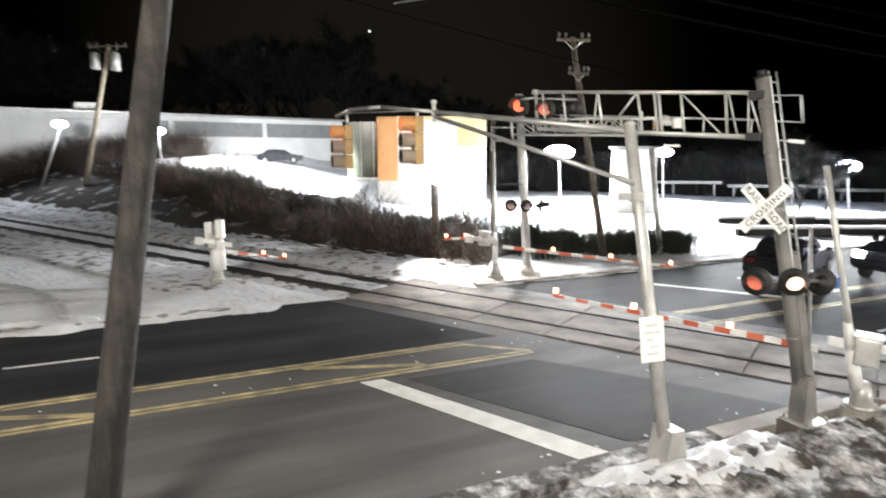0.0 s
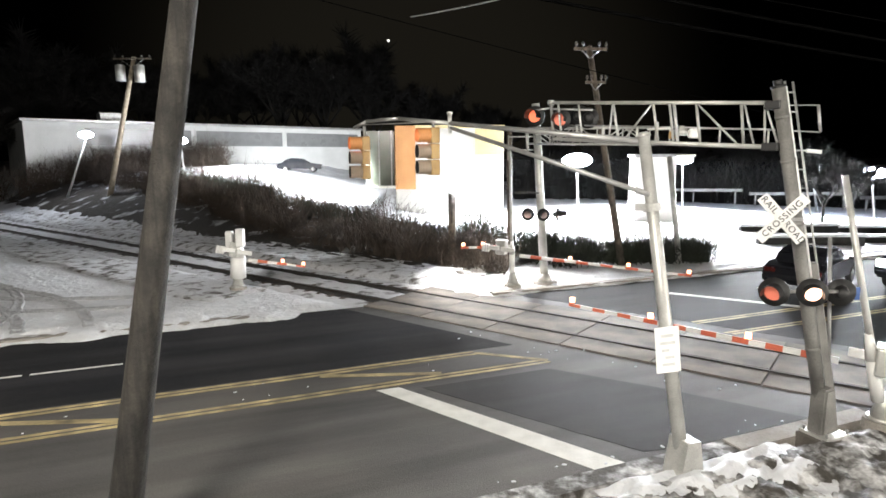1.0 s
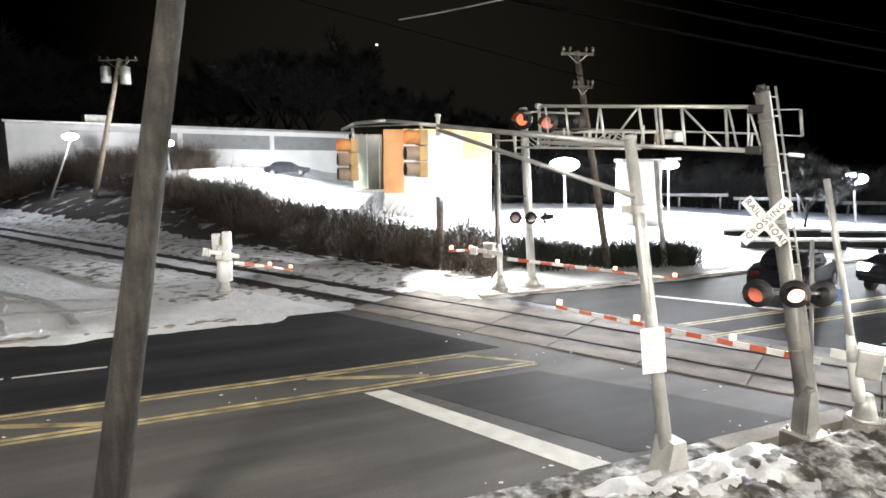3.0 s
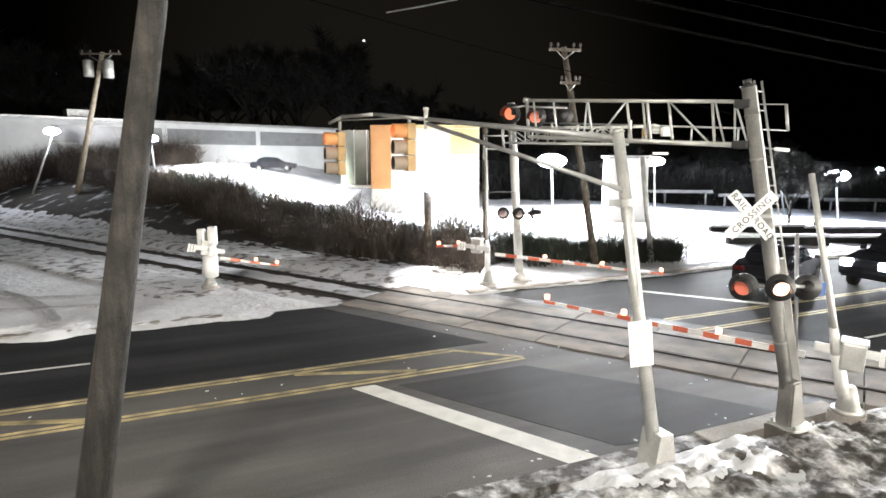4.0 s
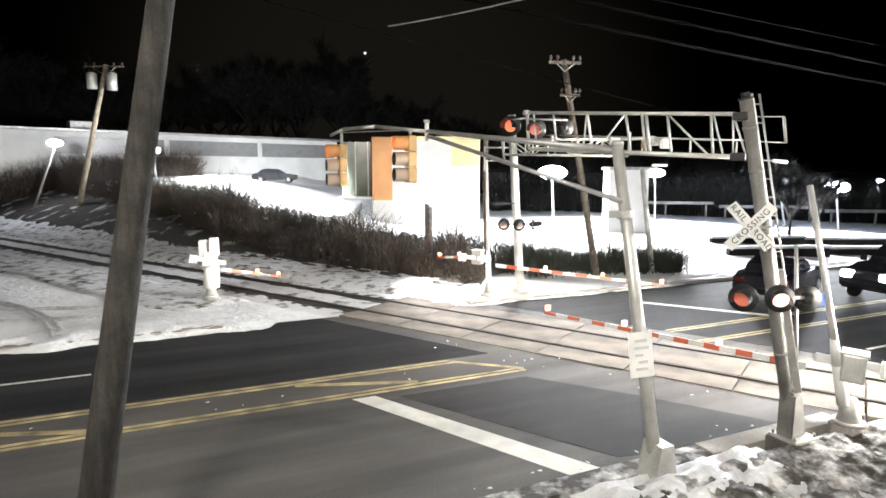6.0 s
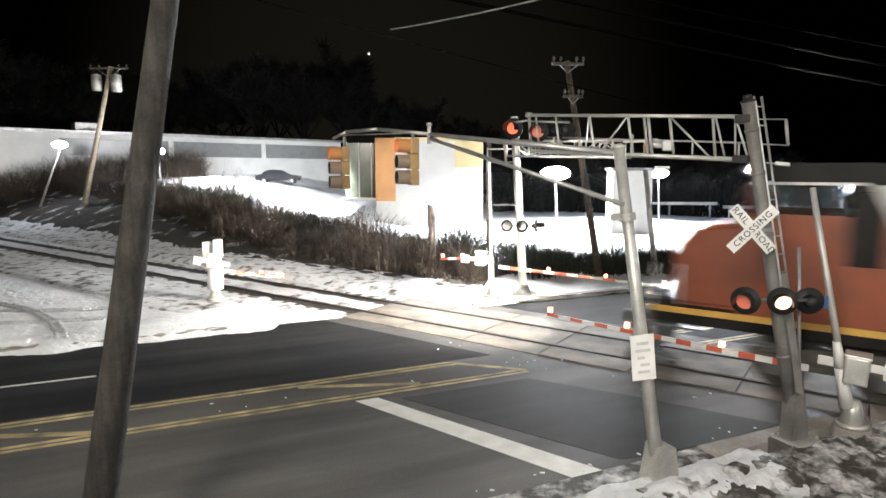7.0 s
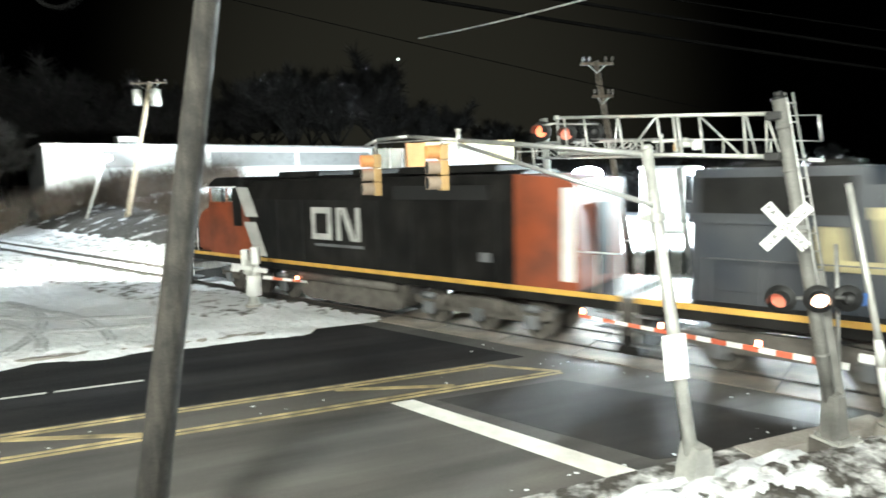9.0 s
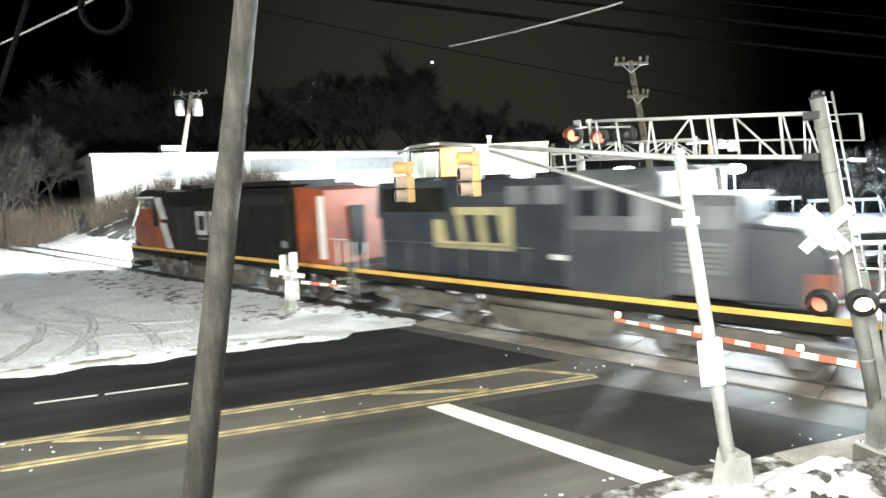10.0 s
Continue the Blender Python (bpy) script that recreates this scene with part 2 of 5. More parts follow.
def streaks(mat, degrees, along, across, low, high):
    """Long dark and pale wear streaks laid along one direction over a material's colour."""
    nodes, links = mat.node_tree.nodes, mat.node_tree.links
    bsdf = nodes["Principled BSDF"]
    source = bsdf.inputs["Base Color"].links[0].from_socket
    tex, turn, ns = nodes.new("ShaderNodeTexCoord"), nodes.new("ShaderNodeMapping"), nodes.new("ShaderNodeTexNoise")
    turn.vector_type = "TEXTURE"
    turn.inputs["Rotation"].default_value = (0, 0, radians(degrees))
    turn.inputs["Scale"].default_value = (along, across, 1)
    ns.inputs["Scale"].default_value, ns.inputs["Detail"].default_value = 1.0, 5
    ramp, mul = nodes.new("ShaderNodeMapRange"), nodes.new("ShaderNodeMixRGB")
    ramp.inputs["From Min"].default_value, ramp.inputs["From Max"].default_value = 0.3, 0.7
    ramp.inputs["To Min"].default_value, ramp.inputs["To Max"].default_value = low, high
    mul.blend_type, mul.inputs["Fac"].default_value = "MULTIPLY", 1.0
    links.new(tex.outputs["Object"], turn.inputs["Vector"])
    links.new(turn.outputs[0], ns.inputs["Vector"])
    links.new(ns.outputs["Fac"], ramp.inputs["Value"])
    links.new(source, mul.inputs["Color1"])
    links.new(ramp.outputs[0], mul.inputs["Color2"])
    links.new(mul.outputs[0], bsdf.inputs["Base Color"])


streaks(ASPHALT, 24, 9.0, 0.9, 0.55, 1.5)
streaks(SHADED_ASPHALT, 24, 5.0, 0.9, 0.6, 1.4)
streaks(NEW_ASPHALT, 24, 9.0, 0.9, 0.55, 1.5)
streaks(YELLOW_LINE, 24, 0.8, 0.3, 0.45, 1.25)
streaks(OLD_WOOD, 0, 0.06, 0.06, 0.55, 1.5)
streaks(DIM_WOOD, 0, 0.05, 0.05, 0.5, 1.8)
streaks(BLACK_PAINT, 0, 0.5, 0.5, 0.6, 1.6)


# ---- mesh helpers ----
def box(bm, centre, size, turn=None, bevel=0.0):
    m = Matrix.Translation(centre) @ (turn or Matrix()) @ Matrix.Diagonal((*size, 1))
    made = bmesh.ops.create_cube(bm, size=1.0, matrix=m)["verts"]
    if bevel:
        edges = list({e for v in made for e in v.link_edges})
        bmesh.ops.bevel(bm, geom=edges, offset=bevel, segments=2, affect="EDGES", profile=0.5)


def rod(bm, p, q, r0, r1=None, seg=12):
    p, q = Vector(p), Vector(q)
    d = q - p
    m = Matrix.Translation((p + q) / 2) @ d.to_track_quat("Z", "Y").to_matrix().to_4x4()
    bmesh.ops.create_cone(bm, cap_ends=True, segments=seg, radius1=r0, radius2=r0 if r1 is None else r1, depth=d.length, matrix=m)


def ball(bm, centre, r, seg=12, squash=(1, 1, 1)):
    bmesh.ops.create_uvsphere(bm, u_segments=seg, v_segments=max(6, seg // 2), radius=r,
                              matrix=Matrix.Translation(centre) @ Matrix.Diagonal((*squash, 1)))


def prism(bm, outline, depth, m):
    """A flat outline of (x, z) pulled along y by depth, both ways from the middle, placed by m."""
    front = [bm.verts.new(m @ Vector((x, -depth / 2, z))) for x, z in outline]
    back = [bm.verts.new(m @ Vector((x, depth / 2, z))) for x, z in outline]
    n = len(outline)
    bm.faces.new(front)
    bm.faces.new(back[::-1])
    for i in range(n):
        bm.faces.new((front[(i + 1) % n], front[i], back[i], back[(i + 1) % n]))


def part(name, bm, mat, parent=None, label="", smooth_faces=False):
    bmesh.ops.recalc_face_normals(bm, faces=bm.faces)
    mesh = bpy.data.meshes.new(name)
    bm.to_mesh(mesh)
    bm.free()
    mesh.materials.append(mat)
    if smooth_faces:
        for poly in mesh.polygons:
            poly.use_smooth = True
    ob = new(name, mesh)
    ob.parent = parent
    if label:
        tagged(ob, label)
    return ob


def boxes(name, items, mat, parent=None, label="", bevel=0.0):
    bm = bmesh.new()
    for centre, size in items:
        box(bm, centre, size, None, bevel)
    return part(name, bm, mat, parent, label)


def rods(name, items, mat, parent=None, label="", seg=12):
    bm = bmesh.new()
    for p, q, r in items:
        r0, r1 = r if isinstance(r, tuple) else (r, r)
        rod(bm, p, q, r0, r1, seg)
    return part(name, bm, mat, parent, label, True)


def each_box(name, items, mat, parent=None, label="", bevel=0.0):
    return [boxes(name, [i], mat, parent, label, bevel) for i in items][-1]


def each_rod(name, items, mat, parent=None, label="", seg=12):
    return [rods(name, [i], mat, parent, label, seg) for i in items][-1]


def base(name, place=(0, 0, 0), turn=0.0, label="", category="", group="", kind=""):
    ob = new(name)
    ob.empty_display_size = 0.2
    ob.matrix_basis = Matrix.Translation(place) @ pose(0, 0, 0, 0, 0, turn)
    return tagged(ob, label, category, group, kind)

# ---- ground ----
def height(x, y):
    p = Vector((x, y, 0))
    n, o, a = p.dot(N), p.dot(M) - TRACK, p.dot(U)
    road = smooth(5.7, 6.25, n) * (1 - smooth(17.5, 18.0, n))
    lump = noise.noise(Vector((x * 0.9, y * 0.9, 0))) * 0.5 + noise.noise(Vector((x * 2.3, y * 2.3, 3))) * 0.3
    h = 0.10 + 0.05 * lump
    if n < 6.3:
        h += 0.10 * max(0.0, lump) * smooth(-4, 3, a) * (1 - smooth(0.5, -3.0, n - 3.0))
    if n > 17.5:
        bank = (1 - math.exp(-max(0.0, o - 4.0) / 8.0)) * 4.1 * (1 - smooth(-25.0, 1.0, x))
        h += bank * (1 + 0.05 * lump) + 0.22 * max(0.0, lump) * smooth(3.0, 6.0, o) * (1 - smooth(-12, 5, x))
        h += max(-1.4, -0.035 * max(0.0, x - 14.0)) * smooth(4.0, 20.0, o) * smooth(24, 34, y)
    rails = 1 - smooth(1.5, 2.4, abs(o))
    h = h * (1 - rails) + (-0.13) * rails
    return h * (1 - road) + (-0.14) * road


def ticks(lo, hi, step, far):
    inner = list(np.arange(lo, hi + 1e-6, step))
    out, d, up, down = [], step, hi, lo
    while up < far:
        d *= 1.22
        up, down = up + d, down - d
        inner = [down] + inner + [up]
    return inner


def ground():
    xs, ys = ticks(-34, 30, 0.42, 2400), ticks(-6, 62, 0.42, 2400)
    verts = [(x, y, height(x, y)) for y in ys for x in xs]
    w = len(xs)
    faces = [(j * w + i, j * w + i + 1, (j + 1) * w + i + 1, (j + 1) * w + i) for j in range(len(ys) - 1) for i in range(w - 1)]
    mesh = bpy.data.meshes.new("ground")
    mesh.from_pydata(verts, [], faces)
    mesh.materials.append(SNOW)
    for poly in mesh.polygons:
        poly.use_smooth = True
    return tagged(new("ground", mesh), "trampled snow over rolling ground beside the road", "ground", kind="structure")


def strip(bm, a0, a1, b0, b1, z, thick=0.01, axis=on_road):
    q = [axis(a0, b0), axis(a1, b0), axis(a1, b1), axis(a0, b1)]
    top = [bm.verts.new(v + Z * z) for v in q]
    low = [bm.verts.new(v + Z * (z - thick)) for v in q]
    bm.faces.new(top)
    bm.faces.new(low[::-1])
    for i in range(4):
        bm.faces.new((top[i], low[i], low[(i + 1) % 4], top[(i + 1) % 4]))


def stripes(name, pieces, mat, label, parent=None):
    bm = bmesh.new()
    for q in pieces:
        top = [bm.verts.new((p[0], p[1], 0.006)) for p in q]
        low = [bm.verts.new((p[0], p[1], -0.004)) for p in q]
        bm.faces.new(top)
        for i in range(len(q)):
            bm.faces.new((top[i], low[i], low[(i + 1) % len(q)], top[(i + 1) % len(q)]))
    ob = part(name, bm, mat, parent)
    return tagged(ob, label, "road marking", kind="structure") if not parent else ob


def bar(p, q, w):
    p, q = Vector(p), Vector(q)
    d = (q - p).normalized()
    s = Vector((-d.y, d.x, 0)) * w / 2
    return [p + s, p - s, q - s, q + s]


def road():
    bm = bmesh.new()
    strip(bm, -400, 400, ROAD_NEAR, ROAD_FAR + 0.3, 0.0, 0.25)
    tagged(part("road", bm, ASPHALT), "worn dark asphalt road with pale and dark streaks", "road", kind="structure")
    bm = bmesh.new()
    edge = [(p.x, p.y) for p in (on_road(-120, 12.40), on_road(6.7, 12.40), on_road(3.7, ROAD_FAR + 0.25), on_road(-120, ROAD_FAR + 0.25))]
    prism(bm, edge, 0.02, Matrix(((1, 0, 0, 0), (0, 0, 1, 0), (0, 1, 0, -0.006), (0, 0, 0, 1))))
    tagged(part("asphalt_resurfacing", bm, NEW_ASPHALT), "darker newer asphalt on the far lanes", "road", kind="structure")
    bm = bmesh.new()
    edge = [(p.x, p.y) for p in (on_road(15.6, 6.62), on_road(120, 6.62), on_road(120, ROAD_FAR + 0.25), on_road(9.1, ROAD_FAR + 0.25))]
    prism(bm, edge, 0.02, Matrix(((1, 0, 0, 0), (0, 0, 1, 0), (0, 1, 0, -0.006), (0, 0, 0, 1))))
    tagged(part("asphalt_resurfacing", bm, NEW_ASPHALT), "darker newer asphalt beyond the crossing", "road", kind="structure")
    # dark sheet painting the dimmer light on the road before the crossing
    bm = bmesh.new()
    corners = [(2.7, 8.75), (-0.9, 11.25), (1.75, 12.4), (3.7, 11.4), (5.9, 10.05), (3.5, 8.95)]
    prism(bm, corners, 0.02, Matrix(((1, 0, 0, 0), (0, 0, 1, 0), (0, 1, 0, -0.006), (0, 0, 0, 1))))
    tagged(part("road_shade", bm, SHADED_ASPHALT), "painted shade on the asphalt before the crossing", "road", kind="structure")
    yellow = []
    for b in (11.0, 11.16, 12.12, 12.28):
        yellow.append(bar(on_road(-60, b), on_road(6.9 if b < 11.5 else 5.6, b), 0.09))
        yellow.append(bar(on_road(12.2, b), on_road(80, b), 0.09))
    stripes("yellow_centre_lines", yellow, YELLOW_LINE, "faded yellow double centre lines on the asphalt")
    hatch = [bar(on_road(a, 11.25), on_road(a - 2.4, 12.05), 0.16) for a in (-7.4, -1.6, 4.4)]
    hatch.append(bar(on_road(5.6, 12.2), on_road(6.9, 11.1), 0.14))
    stripes("median_hatching", hatch, YELLOW_LINE, "faded yellow hatch bars between the centre lines")
    white = [bar(on_road(a, 14.51), on_road(a + w, 14.51), 0.10) for a, w in ((-46, 2.9), (-36, 2.9), (-26, 2.9), (-16.5, 2.9), (-5.08, 1.25), (-3.68, 1.75))]
    white += [bar(on_road(a, 14.75), on_road(a + 3.0, 14.75), 0.10) for a in (17.5, 27, 37)]
    white += [bar(on_road(a, 8.9), on_road(a + 3.0, 8.9), 0.10) for a in (15.5, 25, 35)]
    stripes("white_lane_dashes", white, WHITE_LINE, "worn white lane dashes on the asphalt")
    stripes("stop_line", [[Vector((-1.78, 11.08, 0)), Vector((-1.36, 11.26, 0)), Vector((2.46, 8.31, 0)), Vector((1.99, 8.06, 0))]],
            WHITE_LINE, "thick white stop line before the crossing")
    stripes("stop_line", [bar((6.7, 19.75, 0), (10.4, 17.75, 0), 0.26)], WHITE_LINE, "white stop line beyond the crossing")


def kerbs():
    bm = bmesh.new()
    for a0, a1 in ((7.3, 9.0), (9.0, 10.4), (14.5, 90)):
        strip(bm, a0, a1 - 0.012, ROAD_NEAR - 0.36, ROAD_NEAR, 0.11, 0.3)
    tagged(part("kerb", bm, CONCRETE), "pale worn concrete kerb beside the road", "kerb", kind="structure")
    bm = bmesh.new()
    strip(bm, -90, 7.29, ROAD_NEAR - 0.36, ROAD_NEAR, 0.09, 0.3)
    tagged(part("kerb", bm, DIRTY_SNOW), "kerb buried under dirt and old snow", "kerb", kind="structure")
    bm = bmesh.new()
    strip(bm, -90, 1.2, ROAD_FAR + 0.02, ROAD_FAR + 0.32, 0.10, 0.3)
    strip(bm, 8.6, 90, ROAD_FAR + 0.02, ROAD_FAR + 0.32, 0.10, 0.3)
    tagged(part("kerb", bm, CONCRETE), "concrete kerb of the far verge under snow", "kerb", kind="structure")


def ridge(name, a0, a1, b, wide, tall, step, mat, label, seed, ragged=0.35):
    """A ploughed snow ridge along the road with a ragged front."""
    rnd = random.Random(seed)
    bm = bmesh.new()
    rows, count = [], int((a1 - a0) / step)
    for i in range(count + 1):
        a = a0 + (a1 - a0) * i / count
        ends = min(1.0, i / 5, (count - i) / 5)
        front = noise.noise(Vector((a * 0.8, seed, 0))) * ragged + noise.noise(Vector((a * 3.1, seed, 4))) * ragged * 0.5
        row = []
        for k in range(15):
            f = k / 14
            h = tall * math.sin(math.pi * f) ** 0.7 * (0.5 + 0.7 * abs(noise.noise(Vector((a * 1.4, f * 2.5, seed))))) * ends
            h += (0.07 * noise.noise(Vector((a * 5, f * 8, seed + 9))) + 0.04 * noise.noise(Vector((a * 7.5, f * 11, seed + 2)))) * ends * math.sin(math.pi * f)
            row.append(bm.verts.new(on_road(a, b + wide * f + (front if f < 0.55 else 0) * (1 - f), max(0.0, h) - 0.03 + (0.09 if f > 0.8 else 0))))
        rows.append(row)
    for r, s in zip(rows, rows[1:]):
        for k in range(14):
            bm.faces.new((r[k], r[k + 1], s[k + 1], s[k]))
    ob = part(name, bm, mat, None, "", True)
    return tagged(ob, label, "snow", kind="stuff")


def near_verge():
    """Trampled, patchy snow and dirt between the kerb and the path."""
    bm = bmesh.new()
    na, nb = 150, 72
    grid = []
    for i in range(na + 1):
        a = 2.6 + 9.4 * i / na
        row = []
        for j in range(nb + 1):
            b = 2.2 + 3.95 * j / nb
            edge = min(1, i / 8, (na - i) / 8, j / 6, (nb - j) / 6)
            h = 0.13 + 0.10 * noise.noise(Vector((a * 1.6, b * 1.9, 1))) + 0.07 * noise.noise(Vector((a * 4.3, b * 4.3, 2))) + 0.05 * noise.noise(Vector((a * 9, b * 9, 5))) + 0.03 * noise.noise(Vector((a * 19, b * 19, 8)))
            row.append(bm.verts.new(on_road(a, b, (h + 0.05) * edge)))
        grid.append(row)
    for r, s in zip(grid, grid[1:]):
        for j in range(nb):
            bm.faces.new((r[j], r[j + 1], s[j + 1], s[j]))
    tagged(part("verge_snow", bm, DIRTY_SNOW, None, "", True), "patchy trampled snow and dirt on the near verge", "snow", kind="stuff")
    bm = bmesh.new()
    strip(bm, -20, 40, 0.9, 2.3, 0.17, 0.2)
    tagged(part("footpath", bm, CONCRETE), "concrete footpath dusted with snow", "path", kind="structure")


# ---- track ----
def track():
    bm = bmesh.new()
    profile = [(-2.3, -0.16), (-1.5, -0.03), (-0.8, -0.03), (0, -0.005), (0.8, -0.03), (1.5, -0.03), (2.3, -0.16)]
    rows = []
    for s in list(np.arange(-90, -1.5, 1.5)) + list(np.arange(11.9, 110, 0.6)):
        rows.append((s, [bm.verts.new(on_track(s, o, z + 0.03 * noise.noise(Vector((s * 2, o * 3, 0))))) for o, z in profile]))
    for (s0, r), (s1, q) in zip(rows, rows[1:]):
        if s1 - s0 < 3:
            for k in range(6):
                bm.faces.new((r[k], r[k + 1], q[k + 1], q[k]))
    tagged(part("ballast", bm, BALLAST, None, "", True), "dark stone ballast dusted with snow", "ballast", kind="stuff")
    bm = bmesh.new()
    for o in (-0.76, 0.76):
        edges = []
        for i in range(161):
            s = 12.1 + 0.6 * i
            w = 0.33 + 0.08 * noise.noise(Vector((s * 1.3, o * 4, 6)))
            edges.append([bm.verts.new(on_track(s, o + k * w, 0.004 - 0.03 * abs(k) ** 2)) for k in (-1.2, -0.6, 0.6, 1.2)])
        for p, q in zip(edges, edges[1:]):
            for c in range(3):
                bm.faces.new((p[c], p[c + 1], q[c + 1], q[c]))
    tagged(part("bare_ballast", bm, OILY, None, "", True), "bare oily ballast along the rails", "ballast", kind="stuff")
    bm = bmesh.new()
    for s in np.arange(12.4, 75, 0.6):
        q = [on_track(s + ds, o, z) for z in (-0.14, -0.028) for ds, o in ((-0.11, -1.3), (0.11, -1.3), (0.11, 1.3), (-0.11, 1.3))]
        v = [bm.verts.new(p) for p in q]
        for f in ((4, 5, 6, 7), (0, 1, 5, 4), (1, 2, 6, 5), (2, 3, 7, 6), (3, 0, 4, 7)):
            bm.faces.new([v[i] for i in f])
    tagged(part("railway_ties", bm, TIE_WOOD), "dark timber ties under the rails", "railway tie", kind="stuff")
    turn = math.degrees(math.atan2(E.y, E.x))
    for o in (-0.76, 0.76):
        rail = base("rail", on_track(0, o, 0), turn, "steel rail set through the crossing, worn bright on top", "rail", "rails of the track", "structure")
        boxes("web", [((60, 0, -0.05), (320, 0.03, 0.12)), ((60, 0, -0.115), (320, 0.14, 0.02))], RUSTY, rail)
        boxes("railhead", [((60, 0, 0.026), (320, 0.072, 0.03))], RAIL_TOP, rail, "polished running surface", 0.006)
    deck = base("crossing_deck", on_track(0, 0, 0), turn, "concrete crossing panels laid between and beside the rails", "crossing deck", kind="structure")
    for name, o, w in (("gauge_panel", 0.0, 1.28), ("field_panel", -1.28, 0.82), ("field_panel", 1.28, 0.82)):
        mesh = None
        for i in range(7):
            s = -2.6 + 2.2 * i + 1.1
            if mesh is None:
                bm = bmesh.new()
                box(bm, (0, 0, 0), (2.17, w, 0.14), None, 0.012)
                ob = part(name, bm, PANEL, deck)
                mesh = ob.data
            else:
                ob = new(name, mesh)
                ob.parent = deck
            ob.location = (s, -o, -0.052 + 0.004 * ((i * 7 + int(o)) % 3))


# ---- leaning posts ----
def utility_pole(foot, head, r0, r1, label, crossarm=None, cans=(), mat=OLD_WOOD):
    foot, head = Vector(foot), Vector(head)
    ob = base("utility_pole", foot, 0, label, "utility pole")
    top = head - foot
    bm = bmesh.new()
    rod(bm, (0, 0, -0.3), top, r0, r1, 20)
    part("shaft", bm, mat, ob, "", True)
    for along, drop, length, turn in crossarm or ():
        c = top * along
        m = pose(0, 0, 0, 0, 0, turn)
        bm = bmesh.new()
        box(bm, c + Vector((0, -r1 - 0.05, 0)), (length, 0.09, 0.11), m)
        part("crossarm", bm, OLD_WOOD, ob)
        for k in (-1, 1):
            rods("brace", [(c + m @ Vector((k * length * 0.32, -r1 - 0.05, 0)), c + Vector((0, -r1 - 0.03, -drop)), 0.018)], STEEL, ob)
        for k in (-0.46, -0.25, 0.25, 0.46):
            p = c + m @ Vector((k * length, -r1 - 0.05, 0.05))
            rods("insulator", [(p, p + Z * 0.10, 0.02), (p + Z * 0.10, p + Z * 0.22, (0.06, 0.035))], UNDERFRAME, ob)
    for side, along, size in cans:
        c = top * along + Vector((side, -0.1, 0))
        can = rods("transformer", [(c - Z * size, c + Z * size, size * 0.62), (c + Z * size, c + Z * size * 1.12, (size * 0.62, size * 0.3))], ALUMINIUM, ob, "pale grey pole transformer")
        for k in (-0.15, 0.18):
            rods("bushing", [(c + Vector((k, 0, size * 1.05)), c + Vector((k, 0, size * 1.6)), 0.05)], BLACK_PART, can)
    return ob


def one_lamp(ob, m, c, r, on=None):
    """A round crossing lamp that faces along -y of m: backing disc, case, lens and hood."""
    bm = bmesh.new()
    rod(bm, m @ (c + Vector((0, -0.005, 0))), m @ (c + Vector((0, 0.02, 0))), r * 1.35, seg=24)
    rod(bm, m @ (c + Vector((0, 0.02, 0))), m @ (c + Vector((0, 0.16, 0))), r * 0.72, r * 0.45, seg=20)
    lamp = part("flasher", bm, BLACK_PART, ob, "black backed crossing lamp", True)
    bm = bmesh.new()
    rod(bm, m @ (c + Vector((0, -0.03, 0))), m @ (c + Vector((0, -0.006, 0))), r * 0.78, seg=24)
    part("lens", bm, on or RED_OFF, lamp, "bright lens" if on else "unlit red lens")
    bm = bmesh.new()
    for i in range(14):
        a0, a1 = radians(-20 + 220 * i / 14), radians(-20 + 220 * (i + 1) / 14)
        q = [m @ (c + Vector((math.cos(a) * r * 0.84, d, math.sin(a) * r * 0.84))) for a, d in ((a0, -0.01), (a1, -0.01), (a1, -0.26), (a0, -0.26))]
        bm.faces.new([bm.verts.new(v) for v in q])
    bmesh.ops.remove_doubles(bm, verts=bm.verts[:], dist=1e-4)
    bmesh.ops.solidify(bm, geom=bm.faces[:], thickness=0.006)
    part("hood", bm, BLACK_PART, lamp)


def letters(text, size, m, mat, parent):
    data = bpy.data.curves.new("lettering", "FONT")
    data.body, data.size, data.align_x, data.align_y, data.extrude = text, size, "CENTER", "CENTER", 0.003
    data.space_character = 1.15
    tmp = new("lettering", data)
    mesh = bpy.data.meshes.new_from_object(tmp.evaluated_get(bpy.context.evaluated_depsgraph_get()))
    bpy.data.objects.remove(tmp)
    mesh.transform(m @ pose(0, 0, 0, 90))
    mesh.materials.clear()
    mesh.materials.append(mat)
    ob = new("lettering", mesh)
    ob.parent = parent
    return ob


def crossbuck(ob, centre, facing):
    m = Matrix.Translation(centre) @ pose(0, 0, 0, 0, 0, facing)
    for i, (ang, text) in enumerate(((-48, ("RAIL", "ROAD")), (46, ("CROSSING",)))):
        t = m @ Matrix.Translation((0, -0.012 * i, 0)) @ pose(0, 0, 0, 0, -ang, 0)
        bm = bmesh.new()
        box(bm, (0, 0, 0), (0.87, 0.008, 0.17), None, 0.003)
        bm.transform(t)
        blade = part("crossbuck_blade", bm, WHITE_PAINT, ob, "white reflective crossing blade")
        for k, word in enumerate(text):
            x = 0 if len(text) == 1 else (-0.27, 0.27)[k]
            letters(word, 0.131, t @ Matrix.Translation((x, -0.008, 0)), BLACK_PART, blade)


